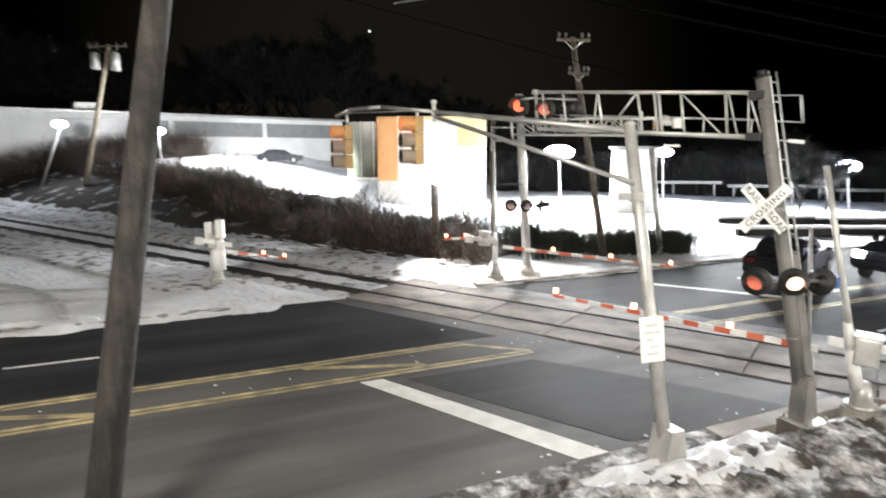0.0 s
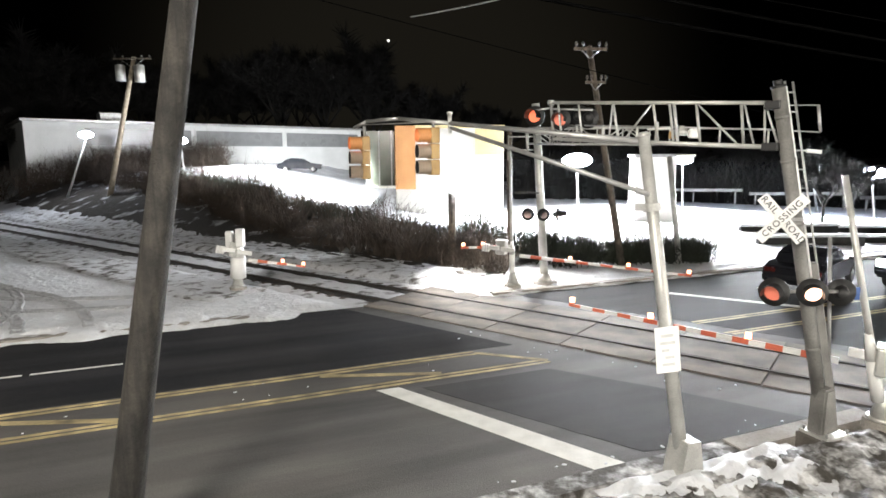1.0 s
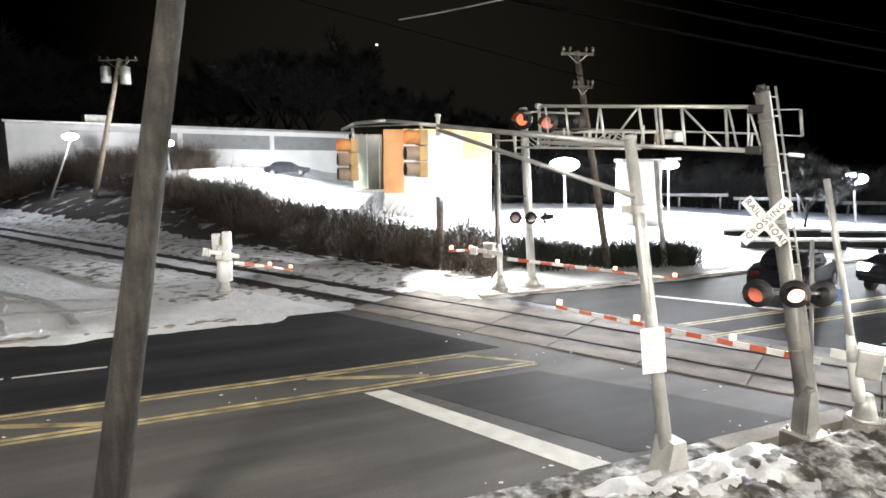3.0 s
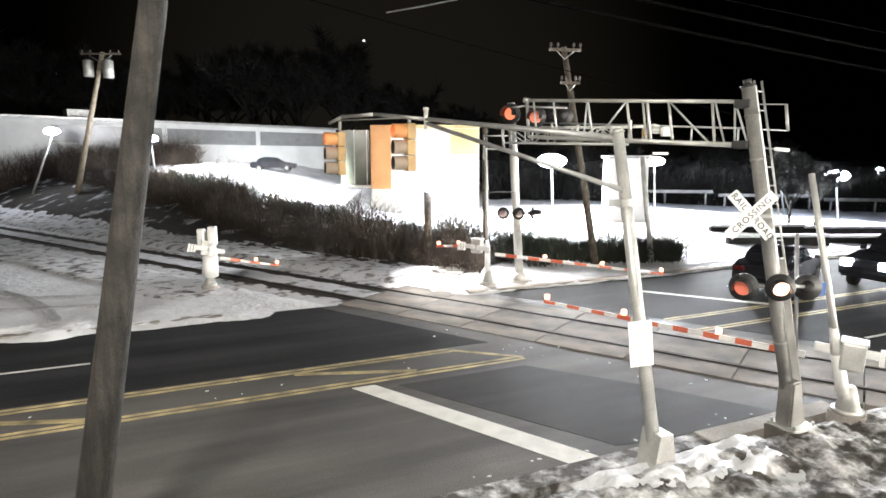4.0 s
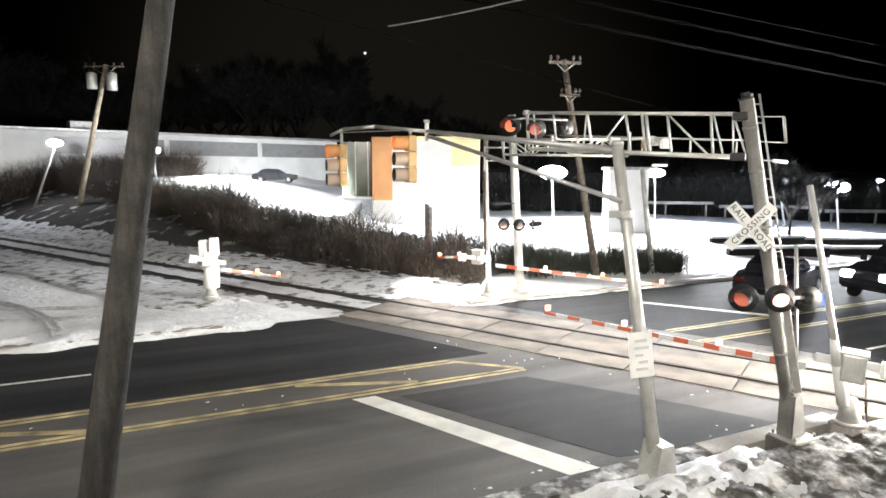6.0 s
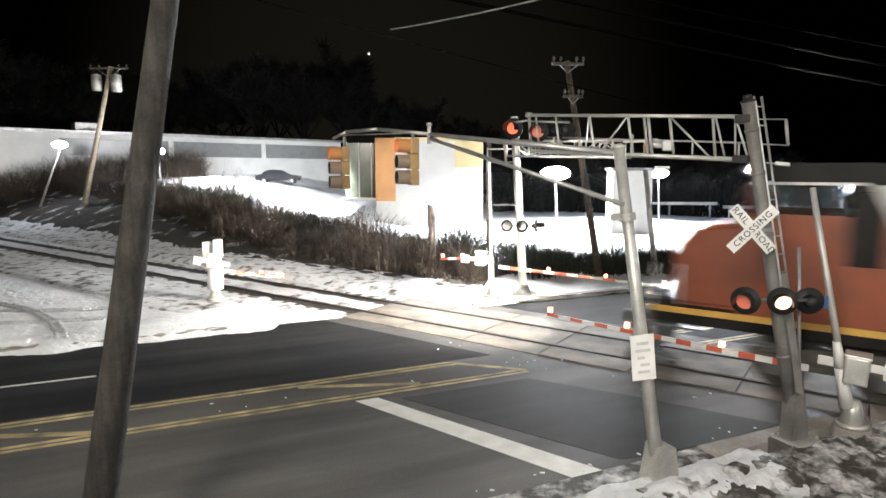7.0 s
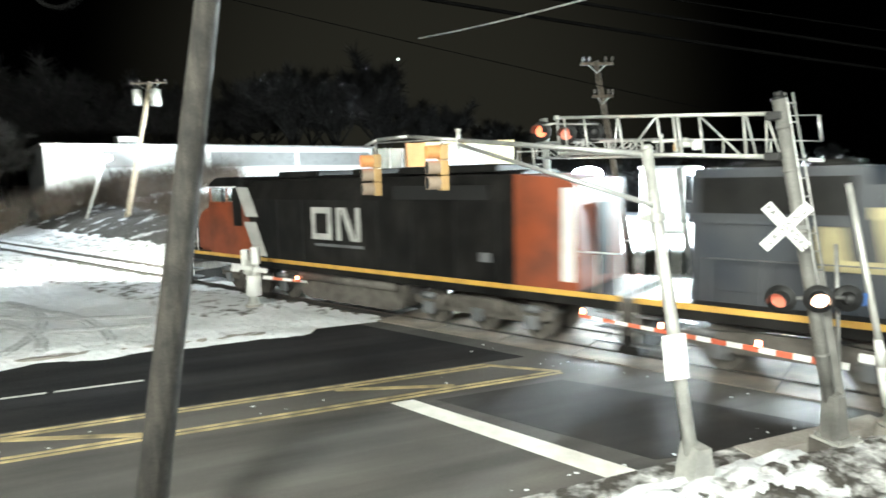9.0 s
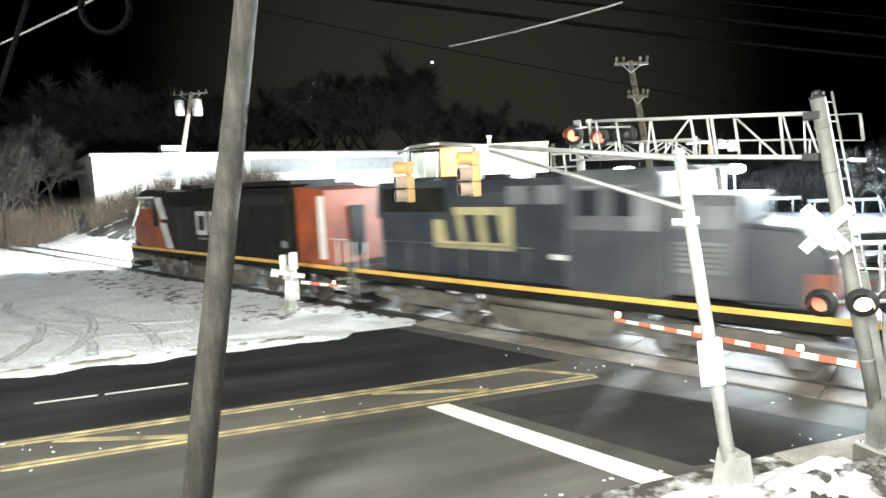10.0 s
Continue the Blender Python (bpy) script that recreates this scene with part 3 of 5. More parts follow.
def gate_arm(ob, pivot, tip, lights=(0.42, 0.72, 0.99), thick=0.06, bands=16):
    pivot, tip = Vector(pivot), Vector(tip)
    d = (tip - pivot) / bands
    turn = (tip - pivot).to_track_quat("X", "Z").to_matrix().to_4x4()
    arm = None
    for i in range(bands):
        bm = bmesh.new()
        box(bm, pivot + d * (i + 0.5), (d.length * 0.999, thick * 0.5, thick * (1.9 - 0.9 * i / bands)), turn)
        arm = part("arm_band", bm, RED_PAINT if i % 2 else WHITE_PAINT, ob, "red band" if i % 2 else "white band")
    for f in lights:
        p = pivot + (tip - pivot) * f + Z * thick
        lamp = rods("gate_lamp", [(p, p + Z * 0.10, 0.055)], TIP_LIGHT, ob, "small glowing red gate lamp")
        boxes("lamp_foot", [(p - Z * 0.005, (0.09, 0.09, 0.03))], BLACK_PART, lamp)


def gate_unit(foot, head, mech, pivot, tip, label, arm_label_bands=16, lights=(0.42, 0.72, 0.99), side_tip=None, post_r=0.058):
    foot, head, mech = Vector(foot), Vector(head), Vector(mech)
    ob = base("crossing_gate", (0, 0, 0), 0, label, "crossing gate", "crossing gates")
    rods("post", [(foot + Z * 0.1, head, (post_r, post_r * 0.8))], ALUMINIUM, ob)
    bm = bmesh.new()
    rod(bm, foot - Z * 0.1, foot + Z * 0.12, 0.30, 0.28, 16)
    part("footing", bm, CONCRETE, ob)
    rods("base_casting", [(foot + Z * 0.12, foot + Z * 0.17, 0.24), (foot + Z * 0.17, foot + Z * 0.55, (0.19, 0.10))], ALUMINIUM, ob)
    lean = (head - foot).normalized()
    rods("stand", [(foot + lean * 0.45, foot + lean * 1.15, (post_r * 1.75, post_r * 1.6)), (foot + lean * 1.15, foot + lean * 1.6, (post_r * 1.6, post_r))], WHITE_PAINT, ob, "thick white lower stand", 16)
    ax = (Vector(tip) - Vector(pivot)).normalized()
    turn = ax.to_track_quat("X", "Z").to_matrix().to_4x4()
    bm = bmesh.new()
    box(bm, mech + turn.to_3x3() @ Vector((-0.16, 0.0, 0.02)), (0.34, 0.34, 0.46), turn, 0.03)
    case = part("mechanism_case", bm, ALUMINIUM, ob, "white gate mechanism case")
    bm = bmesh.new()
    box(bm, mech + turn.to_3x3() @ Vector((-0.16, 0.0, 0.26)), (0.38, 0.38, 0.04), turn, 0.01)
    part("lid", bm, ALUMINIUM, case)
    bm = bmesh.new()
    side = turn.to_3x3() @ Vector((0, -0.24, 0))
    box(bm, mech + side + ax * 0.15, (0.50, 0.05, 0.16), turn, 0.02)
    box(bm, mech + side - ax * 0.35 + Z * 0.02, (0.40, 0.05, 0.14), turn, 0.02)
    part("arm_bracket", bm, WHITE_PAINT, ob)
    bm = bmesh.new()
    for k in range(3):
        box(bm, mech + side - ax * (0.55 + 0.09 * k), (0.07, 0.14, 0.26), turn, 0.01)
    part("counterweight", bm, WHITE_PAINT, ob, "cast counterweight plates")
    gate_arm(ob, pivot, tip, lights, bands=arm_label_bands)
    if side_tip:
        gate_arm(ob, mech + side * -2, side_tip, (0.55, 0.95), bands=6)
    return ob

def signal_head(parent, centre, facing, lit=0):
    """Three-section traffic signal with long visors, seen from its side; it faces along facing."""
    m = Matrix.Translation(centre) @ pose(0, 0, 0, 0, 0, facing)
    bm = bmesh.new()
    for k in range(3):
        box(bm, m @ Vector((0, 0, 0.27 - 0.27 * k)), (0.27, 0.15, 0.262), pose(0, 0, 0, 0, 0, facing), 0.02)
    head = part("signal_head", bm, SIGNAL_YELLOW, parent, "yellow three-lamp traffic signal head")
    for k in range(3):
        z = 0.27 - 0.27 * k
        bm = bmesh.new()
        rod(bm, m @ Vector((0, -0.095, z)), m @ Vector((0, -0.07, z)), 0.10, seg=20)
        part("lens", bm, RED_ON if k == lit else DARK_GLASS, head, "glowing red lens" if k == lit else "dark unlit lens")
        # black inner shell added to darken the hollow of an unlit visor
        if k != lit:
            bm = bmesh.new()
            for i in range(16):
                a0, a1 = radians(-60 + 300 * i / 16), radians(-60 + 300 * (i + 1) / 16)
                q = [m @ Vector((math.cos(a) * 0.112, d, z + math.sin(a) * 0.112)) for a, d in ((a0, -0.075), (a1, -0.075), (a1, -0.297), (a0, -0.297))]
                bm.faces.new([bm.verts.new(v) for v in q])
            bmesh.ops.remove_doubles(bm, verts=bm.verts[:], dist=1e-4)
            bmesh.ops.solidify(bm, geom=bm.faces[:], thickness=0.003)
            part("visor_shade", bm, BLACK_PART, head, "black shell shading the visor's inside")
        bm = bmesh.new()
        for i in range(16):
            a0, a1 = radians(-62 + 304 * i / 16), radians(-62 + 304 * (i + 1) / 16)
            q = [m @ Vector((math.cos(a) * 0.124, d, z + math.sin(a) * 0.124)) for a, d in ((a0, -0.07), (a1, -0.07), (a1, -0.30), (a0, -0.30))]
            bm.faces.new([bm.verts.new(v) for v in q])
        bmesh.ops.remove_doubles(bm, verts=bm.verts[:], dist=1e-4)
        bmesh.ops.solidify(bm, geom=bm.faces[:], thickness=0.006)
        part("visor", bm, VISOR_LAMP_TINT if k == lit else VISOR_TAN, head, "visor painted with the red lamp's orange light" if k == lit else "brownish sheet visor")
    return head


def traffic_signal():
    ob = base("traffic_signal", (0, 0, 0), 0, "grey steel traffic signal pole with a mast arm over the lane", "traffic signal")
    foot, head = Vector((3.02, 7.97, 0.12)), Vector((2.31, 8.1, 4.75))
    d = head - foot
    rods("pole", [(foot, head, (0.098, 0.075)), (head, head + d.normalized() * 0.06, (0.10, 0.05))], ALUMINIUM, ob, "", 20)
    bm = bmesh.new()
    prism(bm, [(-0.22, 0), (0.22, 0), (0.11, 0.62), (-0.11, 0.62)], 0.36, Matrix.Translation(foot - Z * 0.12) @ pose(0, 0, 0, 0, 0, 24))
    part("base_shroud", bm, ALUMINIUM, ob, "flared pale base cover")
    tip, end = Vector((-0.30, 10.2, 5.06)), Vector((-2.18, 11.6, 5.10))
    up = foot + d * 0.985
    low = Vector((2.40, 8.02, 3.99))
    mid = tip + (end - tip) * 0.5 + Z * 0.11
    rods("upper_chord", [(up, tip, (0.045, 0.036)), (tip, mid, 0.034), (mid, tip + (end - tip) * 0.85 + Z * 0.08, 0.035), (tip + (end - tip) * 0.85 + Z * 0.08, end - Z * 0.03, 0.03)], STEEL, ob)
    rods("lower_chord", [(low, tip - Z * 0.07, (0.036, 0.032))], STEEL, ob)
    rods("arm_strut", [(up + (tip - up) * 0.55, low + (tip - Z * 0.07 - low) * 0.55, 0.02)], STEEL, ob)
    rods("span_wire", [(tip + Z * 0.03, end + Z * 0.02 + (tip - end) * 0.08, 0.012)], STEEL, ob)
    rods("tip_post", [(tip - Z * 0.16, tip + Z * 0.14, 0.035), (tip + Z * 0.14, tip + Z * 0.19, 0.05)], ALUMINIUM, ob)
    bm = bmesh.new()
    c = foot + d * 0.80
    rod(bm, c - d.normalized() * 0.05, c + d.normalized() * 0.05, 0.115, seg=18)
    box(bm, c + Vector((-0.16, -0.02, 0)), (0.16, 0.07, 0.09))
    part("clamp", bm, ALUMINIUM, ob)
    p = Vector((-0.59, 10.42, 4.60))
    h = signal_head(ob, p, -68)
    rods("hanger", [(p + Z * 0.40, p + Z * 0.50, 0.03)], STEEL, h)
    p = Vector((-1.96, 11.5, 4.50))
    h = signal_head(ob, p, -68)
    rods("hanger", [(p + Z * 0.40, p + Z * 0.60, 0.03)], STEEL, h)
    # regulatory sign on the pole: plain bars stand for its writing, paled as glare washes it out
    t = Matrix.Translation((2.67, 7.83, 1.93)) @ pose(0, 0, 0, 0, -6, 4)
    bm = bmesh.new()
    box(bm, (0, 0, 0), (0.33, 0.012, 0.64), None, 0.005)
    bm.transform(t)
    sign = part("sign_plate", bm, WHITE_PAINT, ob, "white upright sign plate with washed-out pale bars")
    for k, (w, x) in enumerate(((0.17, 0), (0.21, 0), (0.10, -0.03), (0.13, 0.02), (0.17, 0))):
        bm = bmesh.new()
        box(bm, (x, -0.010, 0.20 - 0.10 * k), (w, 0.004, 0.042))
        bm.transform(t)
        part("text_bar", bm, SIDING, sign)
    return ob


def cantilever():
    ob = base("signal_cantilever", (0, 0, 0), 0, "grey steel crossing cantilever with truss, ladder and crossbuck", "signal cantilever")
    foot, top = Vector((5.52, 9.03, 0.32)), Vector((4.49, 9.1, 5.46))
    d = (top - foot).normalized()
    rods("mast", [(foot, top, (0.092, 0.092))], MAST_STEEL, ob, "", 24)
    rods("mast_cap", [(top, top + d * 0.03, 0.105), (top + d * 0.03, top + d * 0.11, 0.06)], BLACK_PART, ob)
    each_rod("mast_band", [(foot + d * k, foot + d * (k + 0.05), 0.102) for k in (1.25, 2.1, 3.2, 4.15, 4.8)], MAST_STEEL, ob, "clamp band round the mast", 20)
    bm = bmesh.new()
    prism(bm, [(-0.19, 0), (0.19, 0), (0.10, 0.74), (-0.10, 0.74)], 0.27, Matrix.Translation(foot - Z * 0.08) @ pose(0, 0, 0, 0, -6, 24))
    bmesh.ops.bevel(bm, geom=bm.edges[:], offset=0.03, segments=2, affect="EDGES")
    part("base_shroud", bm, MAST_STEEL, ob, "flared base cover")
    bm = bmesh.new()
    box(bm, foot + Vector((0.04, 0, -0.10)), (0.54, 0.48, 0.05), pose(0, 0, 0, 0, 0, 24), 0.01)
    plate = part("base_plate", bm, ALUMINIUM, ob)
    for kx, ky in ((-0.22, -0.19), (0.22, -0.19), (0.22, 0.19), (-0.22, 0.19)):
        q = foot + Vector((0.04, 0, -0.08)) + pose(0, 0, 0, 0, 0, 24) @ Vector((kx, ky, 0))
        rods("anchor_bolt", [(q, q + Z * 0.07, 0.022)], STEEL, plate, "", 6)
    bm = bmesh.new()
    box(bm, foot + Vector((0.04, 0, -0.27)), (0.60, 0.54, 0.29), pose(0, 0, 0, 0, 0, 24), 0.02)
    part("footing", bm, UNDERFRAME, ob, "dark stained footing")
    # riser, cable channel and ladder beside the mast
    s1, s2 = Vector((0.125, 0.05, 0)), Vector((0.265, 0.10, 0))
    rods("conduit", [(foot + s1 + d * 2.4, top + s1 * 0.9 + d * 0.02, 0.034)], WHITE_PAINT, ob, "pale cable conduit")
    bm = bmesh.new()
    a, b = foot + Vector((0.205, 0.10, 0)) + d * 0.35, foot + Vector((0.19, 0.10, 0)) + d * 2.6
    box(bm, (a + b) / 2, ((b - a).length, 0.10, 0.15), (b - a).to_track_quat("X", "Z").to_matrix().to_4x4(), 0.015)
    part("channel", bm, MAST_STEEL, ob, "broad pale cable channel")
    for s in (s1, s2):
        rods("ladder_rail", [(foot + s * 1.12 + d * 0.45, top + s + d * 0.10, 0.017)], STEEL, ob, "", 8)
    for i in range(17):
        p = foot + (top - foot) * ((i + 2.2) / 18.4)
        rods("ladder_rung", [(p + s1, p + s2 * 1.06, 0.011)], STEEL, ob, "", 8)
    cage = [top + Vector((0.10, 0.1, -0.24)), top + Vector((0.64, 0.1, -0.24)), top + Vector((0.70, 0.1, -0.63)), top + Vector((0.12, 0.1, -0.60))]
    rods("guard_rail", [(cage[0], cage[1], 0.009), (cage[1], cage[2], 0.021), (cage[2], cage[3], 0.009)], STEEL, ob)
    rods("lamp_stub", [(top + Vector((0.53, 0.1, -0.90)), top + Vector((0.74, 0.1, -0.92)), 0.028), (top + Vector((0.20, 0.1, -0.89)), top + Vector((0.53, 0.1, -0.90)), 0.009)], WHITE_PAINT, ob)
    # truss of two planes, parallel to the track
    tr, tl, br, bl = Vector((4.43, 9.2, 5.26)), Vector((1.61, 11.9, 5.53)), Vector((4.48, 9.2, 4.62)), Vector((1.66, 11.9, 4.84))
    off = Vector((0.30, 0.44, -0.02))
    rods("top_chord", [(tr, tl, 0.030), (tl - (tr - tl).normalized() * 0.06, tl + (tr - tl).normalized() * 0.04, 0.05)], ALUMINIUM, ob)
    rods("bottom_chord", [(br, bl, 0.034)], ALUMINIUM, ob)
    rods("back_chord", [(br + off, bl + off, 0.020)], STEEL, ob)
    rods("back_chord", [(tr + (br - tr) * 0.55 + off, tl + (bl - tl) * 0.55 + off, 0.016)], STEEL, ob)
    for c in ((tr + br) / 2 + Z * 0.28, (tr + br) / 2 - Z * 0.32):
        bm = bmesh.new()
        box(bm, c + Vector((0.05, -0.02, 0)), (0.22, 0.30, 0.12), pose(0, 0, 0, 0, 0, -44), 0.015)
        part("mast_clamp", bm, BLACK_PART, ob, "dark bolted truss clamp")

    def up(f):
        return tr + (tl - tr) * f

    def low(f):
        return br + (bl - br) * f

    for f, g, r in ((0.017, 0.019, 0.015), (0.102, 0.096, 0.022), (0.279, 0.266, 0.022), (0.374, 0.361, 0.026), (0.392, 0.380, 0.022), (0.467, 0.449, 0.022), (0.66, 0.638, 0.024), (0.844, 0.831, 0.020), (0.96, 0.95, 0.020)):
        rods("upright", [(up(f), low(g), r)], ALUMINIUM, ob)
    for f, g in ((0.017, -0.03), (0.092, 0.057), (0.279, 0.114), (0.467, 0.618), (0.66, 0.69)):
        rods("diagonal", [(up(f), low(g), 0.016)], ALUMINIUM, ob)
    for f in (0.03, 0.22, 0.44, 0.60, 0.78, 0.93):
        rods("back_post", [(low(f) + off + Z * 0.30, low(f) + off, 0.026 if f > 0.5 else 0.016)], ALUMINIUM, ob)
        rods("tie_bar", [(low(f), low(f) + off, 0.013)], STEEL, ob)
    # bell and lamp brackets on the walkway
    c = Vector((3.58, 10.4, 4.86))
    rods("bell", [(c - Z * 0.02, c + Z * 0.10, (0.15, 0.10)), (c + Z * 0.10, c + Z * 0.14, (0.10, 0.03))], ALUMINIUM, ob, "grey crossing bell", 18)
    rods("lamp_mount", [(c + Vector((-0.45, 0.35, 0.10)), c + Vector((-0.12, 0.10, 0.10)), 0.022), (c + Vector((-0.32, 0.25, -0.12)), c + Vector((-0.32, 0.25, 0.22)), 0.024)], WHITE_PAINT, ob)
    boxes("lamp_case", [(c + Vector((0.16, -0.15, 0.0)), (0.16, 0.14, 0.16))], WHITE_PAINT, ob, "", 0.03)
    boxes("lamp_case", [(c + Vector((-0.10, 0.05, -0.01)), (0.15, 0.12, 0.13))], SIGNAL_YELLOW, ob, "", 0.03)
    boxes("white_tube", [(c + Vector((0.10, -0.10, -0.36)), (0.26, 0.04, 0.045))], WHITE_PAINT, ob, "", 0.01)
    # overhead lamps at the tip, two toward the road and two away from it
    rods("lamp_pipe", [(tl - Z * 0.10, tl + Vector((-0.42, 0.30, -0.14)), 0.020), (tl + Vector((0.0, 0, -0.12)), tl + Vector((0.75, -0.2, -0.16)), 0.020), (tl - Z * 0.02, bl, 0.03)], STEEL, ob)
    for p, turn, on in (((1.32, 12.1, 5.29), -28, FLASH_RED), ((1.79, 11.9, 5.21), -22, FLASH_DIM), ((2.18, 12.15, 5.30), 160, None), ((2.34, 12.0, 5.24), 165, None)):
        one_lamp(ob, Matrix.Translation(p) @ pose(0, 0, 0, 0, 0, turn), Vector((0, 0, 0)), 0.15, on)
    crossbuck(ob, (4.58, 8.90, 3.58), -8)
    rods("lamp_bar", [((4.47, 8.80, 2.52), (5.72, 9.15, 2.44), 0.028)], STEEL, ob)
    for p, turn, on in (((4.47, 8.75, 2.52), -38, FLASH_DIM), ((5.05, 8.80, 2.50), -22, FLASH_ON), ((5.70, 9.20, 2.42), 168, None)):
        one_lamp(ob, Matrix.Translation(p) @ pose(0, 0, 0, 0, 0, turn), Vector((0, 0, 0)), 0.155, on)
    bm = bmesh.new()
    box(bm, (4.75, 8.98, 3.56), (0.34, 0.05, 0.05))
    part("crossbuck_bracket", bm, STEEL, ob)
    return ob


def far_signal_mast():
    ob = base("signal_cantilever", (0, 0, 0), 0, "far crossing mast with short truss and round lamps beside the gate", "signal cantilever")
    foot, top = Vector((2.72, 20.9, 0.1)), Vector((2.30, 20.9, 6.3))
    rods("mast", [(foot, top, (0.15, 0.13))], ALUMINIUM, ob)
    rods("base_casting", [(foot, foot + Z * 0.35, (0.30, 0.16))], ALUMINIUM, ob)
    rods("footing", [(foot - Z * 0.2, foot + Z * 0.06, 0.45)], CONCRETE, ob)
    a, b = Vector((2.3, 20.7, 5.45)), Vector((5.6, 18.4, 5.35))
    dz = Z * -0.50
    off = Vector((-0.3, -0.42, 0))
    for q in (Vector((0, 0, 0)), off):
        rods("top_chord", [(a + q, b + q, 0.035)], ALUMINIUM, ob)
        rods("bottom_chord", [(a + q + dz, b + q + dz, 0.035)], ALUMINIUM, ob)
        for i in range(6):
            p = a + (b - a) * (i / 5) + q
            rods("upright", [(p, p + dz, 0.025)], ALUMINIUM, ob)
            if i < 5:
                p2 = a + (b - a) * ((i + 1) / 5) + q
                rods("diagonal", [(p + (dz if i % 2 else dz * 0), p2 + (dz * 0 if i % 2 else dz), 0.02)], ALUMINIUM, ob)
    for p, q in (((1.4, 21.0, 5.2), (2.3, 20.9, 5.2)), ((1.4, 21.0, 4.75), (2.3, 20.9, 4.75)), ((1.4, 21.0, 4.4), (1.4, 21.0, 5.25))):
        rods("platform_rail", [(p, q, 0.025)], ALUMINIUM, ob)
    rods("lamp_bar", [((1.95, 20.6, 2.56), (3.2, 20.7, 2.56), 0.035)], STEEL, ob)
    for p, turn, on in (((2.05, 20.45, 2.57), -12, GLARE_LENS), ((2.58, 20.45, 2.56), 8, GLARE_LENS), ((3.10, 20.60, 2.56), 62, GLARE_LENS)):
        one_lamp(ob, Matrix.Translation(p) @ pose(0, 0, 0, 0, 0, turn), Vector((0, 0, 0)), 0.16, on)
    bm = bmesh.new()
    box(bm, (1.9, 20.8, 3.28), (1.2, 0.05, 0.05))
    part("sign_bracket", bm, BLACK_PART, ob)
    return ob


def floodlight(foot, head, label, arm=0.6, power_size=0.45):
    foot, head = Vector(foot), Vector(head)
    ob = base("street_lamp", foot, 0, label, "street lamp", "floodlights of the lot")
    top = head - foot
    rods("pole", [((0, 0, -0.2), top, (0.10, 0.07))], ALUMINIUM, ob)
    bm = bmesh.new()
    box(bm, top + Vector((0, 0.25, 0.12 + power_size * 0.42)), (power_size * 1.1, 0.5, 0.10), None, 0.04)
    lamp = part("lamp_head", bm, ALUMINIUM, ob)
    # glowing lens built oversized to stand in for the lamp's halo
    bm = bmesh.new()
    ball(bm, top + Vector((0, -0.15, 0.14)), power_size * 1.1, 18, (1.35, 0.6, 0.62))
    part("lens", bm, LAMP_GLOW, lamp, "glaring white lamp lens", True)
    return ob


# ---- buildings ----
def long_building():
    left, right = Vector((-42.5, 56.5, 0)), Vector((-14.5, 82.0, 0))
    d = right - left
    ang, ln = math.degrees(math.atan2(d.y, d.x)), d.length
    ob = base("warehouse", (left.x, left.y, 2.4), ang, "long low pale metal-sided building with a ribbon of windows", "building")
    boxes("wall", [((ln / 2, 9.0, 2.9), (ln, 18.0, 6.0))], SIDING, ob)
    boxes("roof_edge", [((ln / 2, 8.9, 6.02), (ln + 0.5, 18.6, 0.26))], STEEL, ob, "pale metal roof edge", 0.03)
    w = 10.9
    for i in range(3):
        x = 4.9 + w * (i + 0.5)
        win = boxes("window", [((x, -0.02, 4.5), (w - 0.5, 0.10, 1.7))], DARK_GREY, ob, "grey ribbon window")
        boxes("window_frame", [((x, -0.09, 5.4), (w - 0.3, 0.10, 0.12)), ((x, -0.09, 3.6), (w - 0.3, 0.10, 0.12)),
                               ((x - w / 2 + 0.2, -0.09, 4.5), (0.14, 0.10, 1.9)), ((x + w / 2 - 0.2, -0.09, 4.5), (0.14, 0.10, 1.9))], SIDING, win)
    boxes("belt_course", [((ln / 2, -0.06, 3.2), (ln, 0.12, 0.2))], SIDING, ob)
    boxes("vent_box", [((9.0, 7.0, 6.75), (2.4, 2.0, 1.2))], STEEL, ob)
    return ob


def orange_building():
    ob = base("shop_building", (-5.6, 45, -0.2), 3, "white stuccoed building with an orange corner panel and glazed end", "building")
    # the low white block under the orange panel stands in for glare
    boxes("wall", [((5.0, 5.0, 3.45), (6.6, 10, 6.9)), ((0.95, 5.0, 1.2), (1.5, 9.9, 2.4))], STUCCO, ob)
    boxes("corner_panel", [((0.95, 4.9, 4.75), (1.5, 10, 4.7))], ORANGE_WALL, ob, "orange corner panel", 0.03)
    boxes("parapet", [((5.0, 5.0, 7.02), (6.7, 10.1, 0.24))], CREAM_WALL, ob)
    boxes("upper_panel", [((7.2, -0.05, 5.9), (2.1, 0.10, 1.9))], CREAM_WALL, ob, "cream wall panel")
    end = boxes("glazed_end", [((-1.1, 5.5, 4.6), (2.2, 8, 4.4))], GREEN_GLASS, ob, "dark green glazed end")
    for k in range(3):
        boxes("mullion", [((-2.1 + k * 0.95, 1.46, 4.6), (0.09, 0.1, 4.4))], STEEL, end)
    boxes("canopy", [((-0.6, 0.8, 2.55), (3.6, 1.4, 0.14))], STUCCO, ob)
    return ob


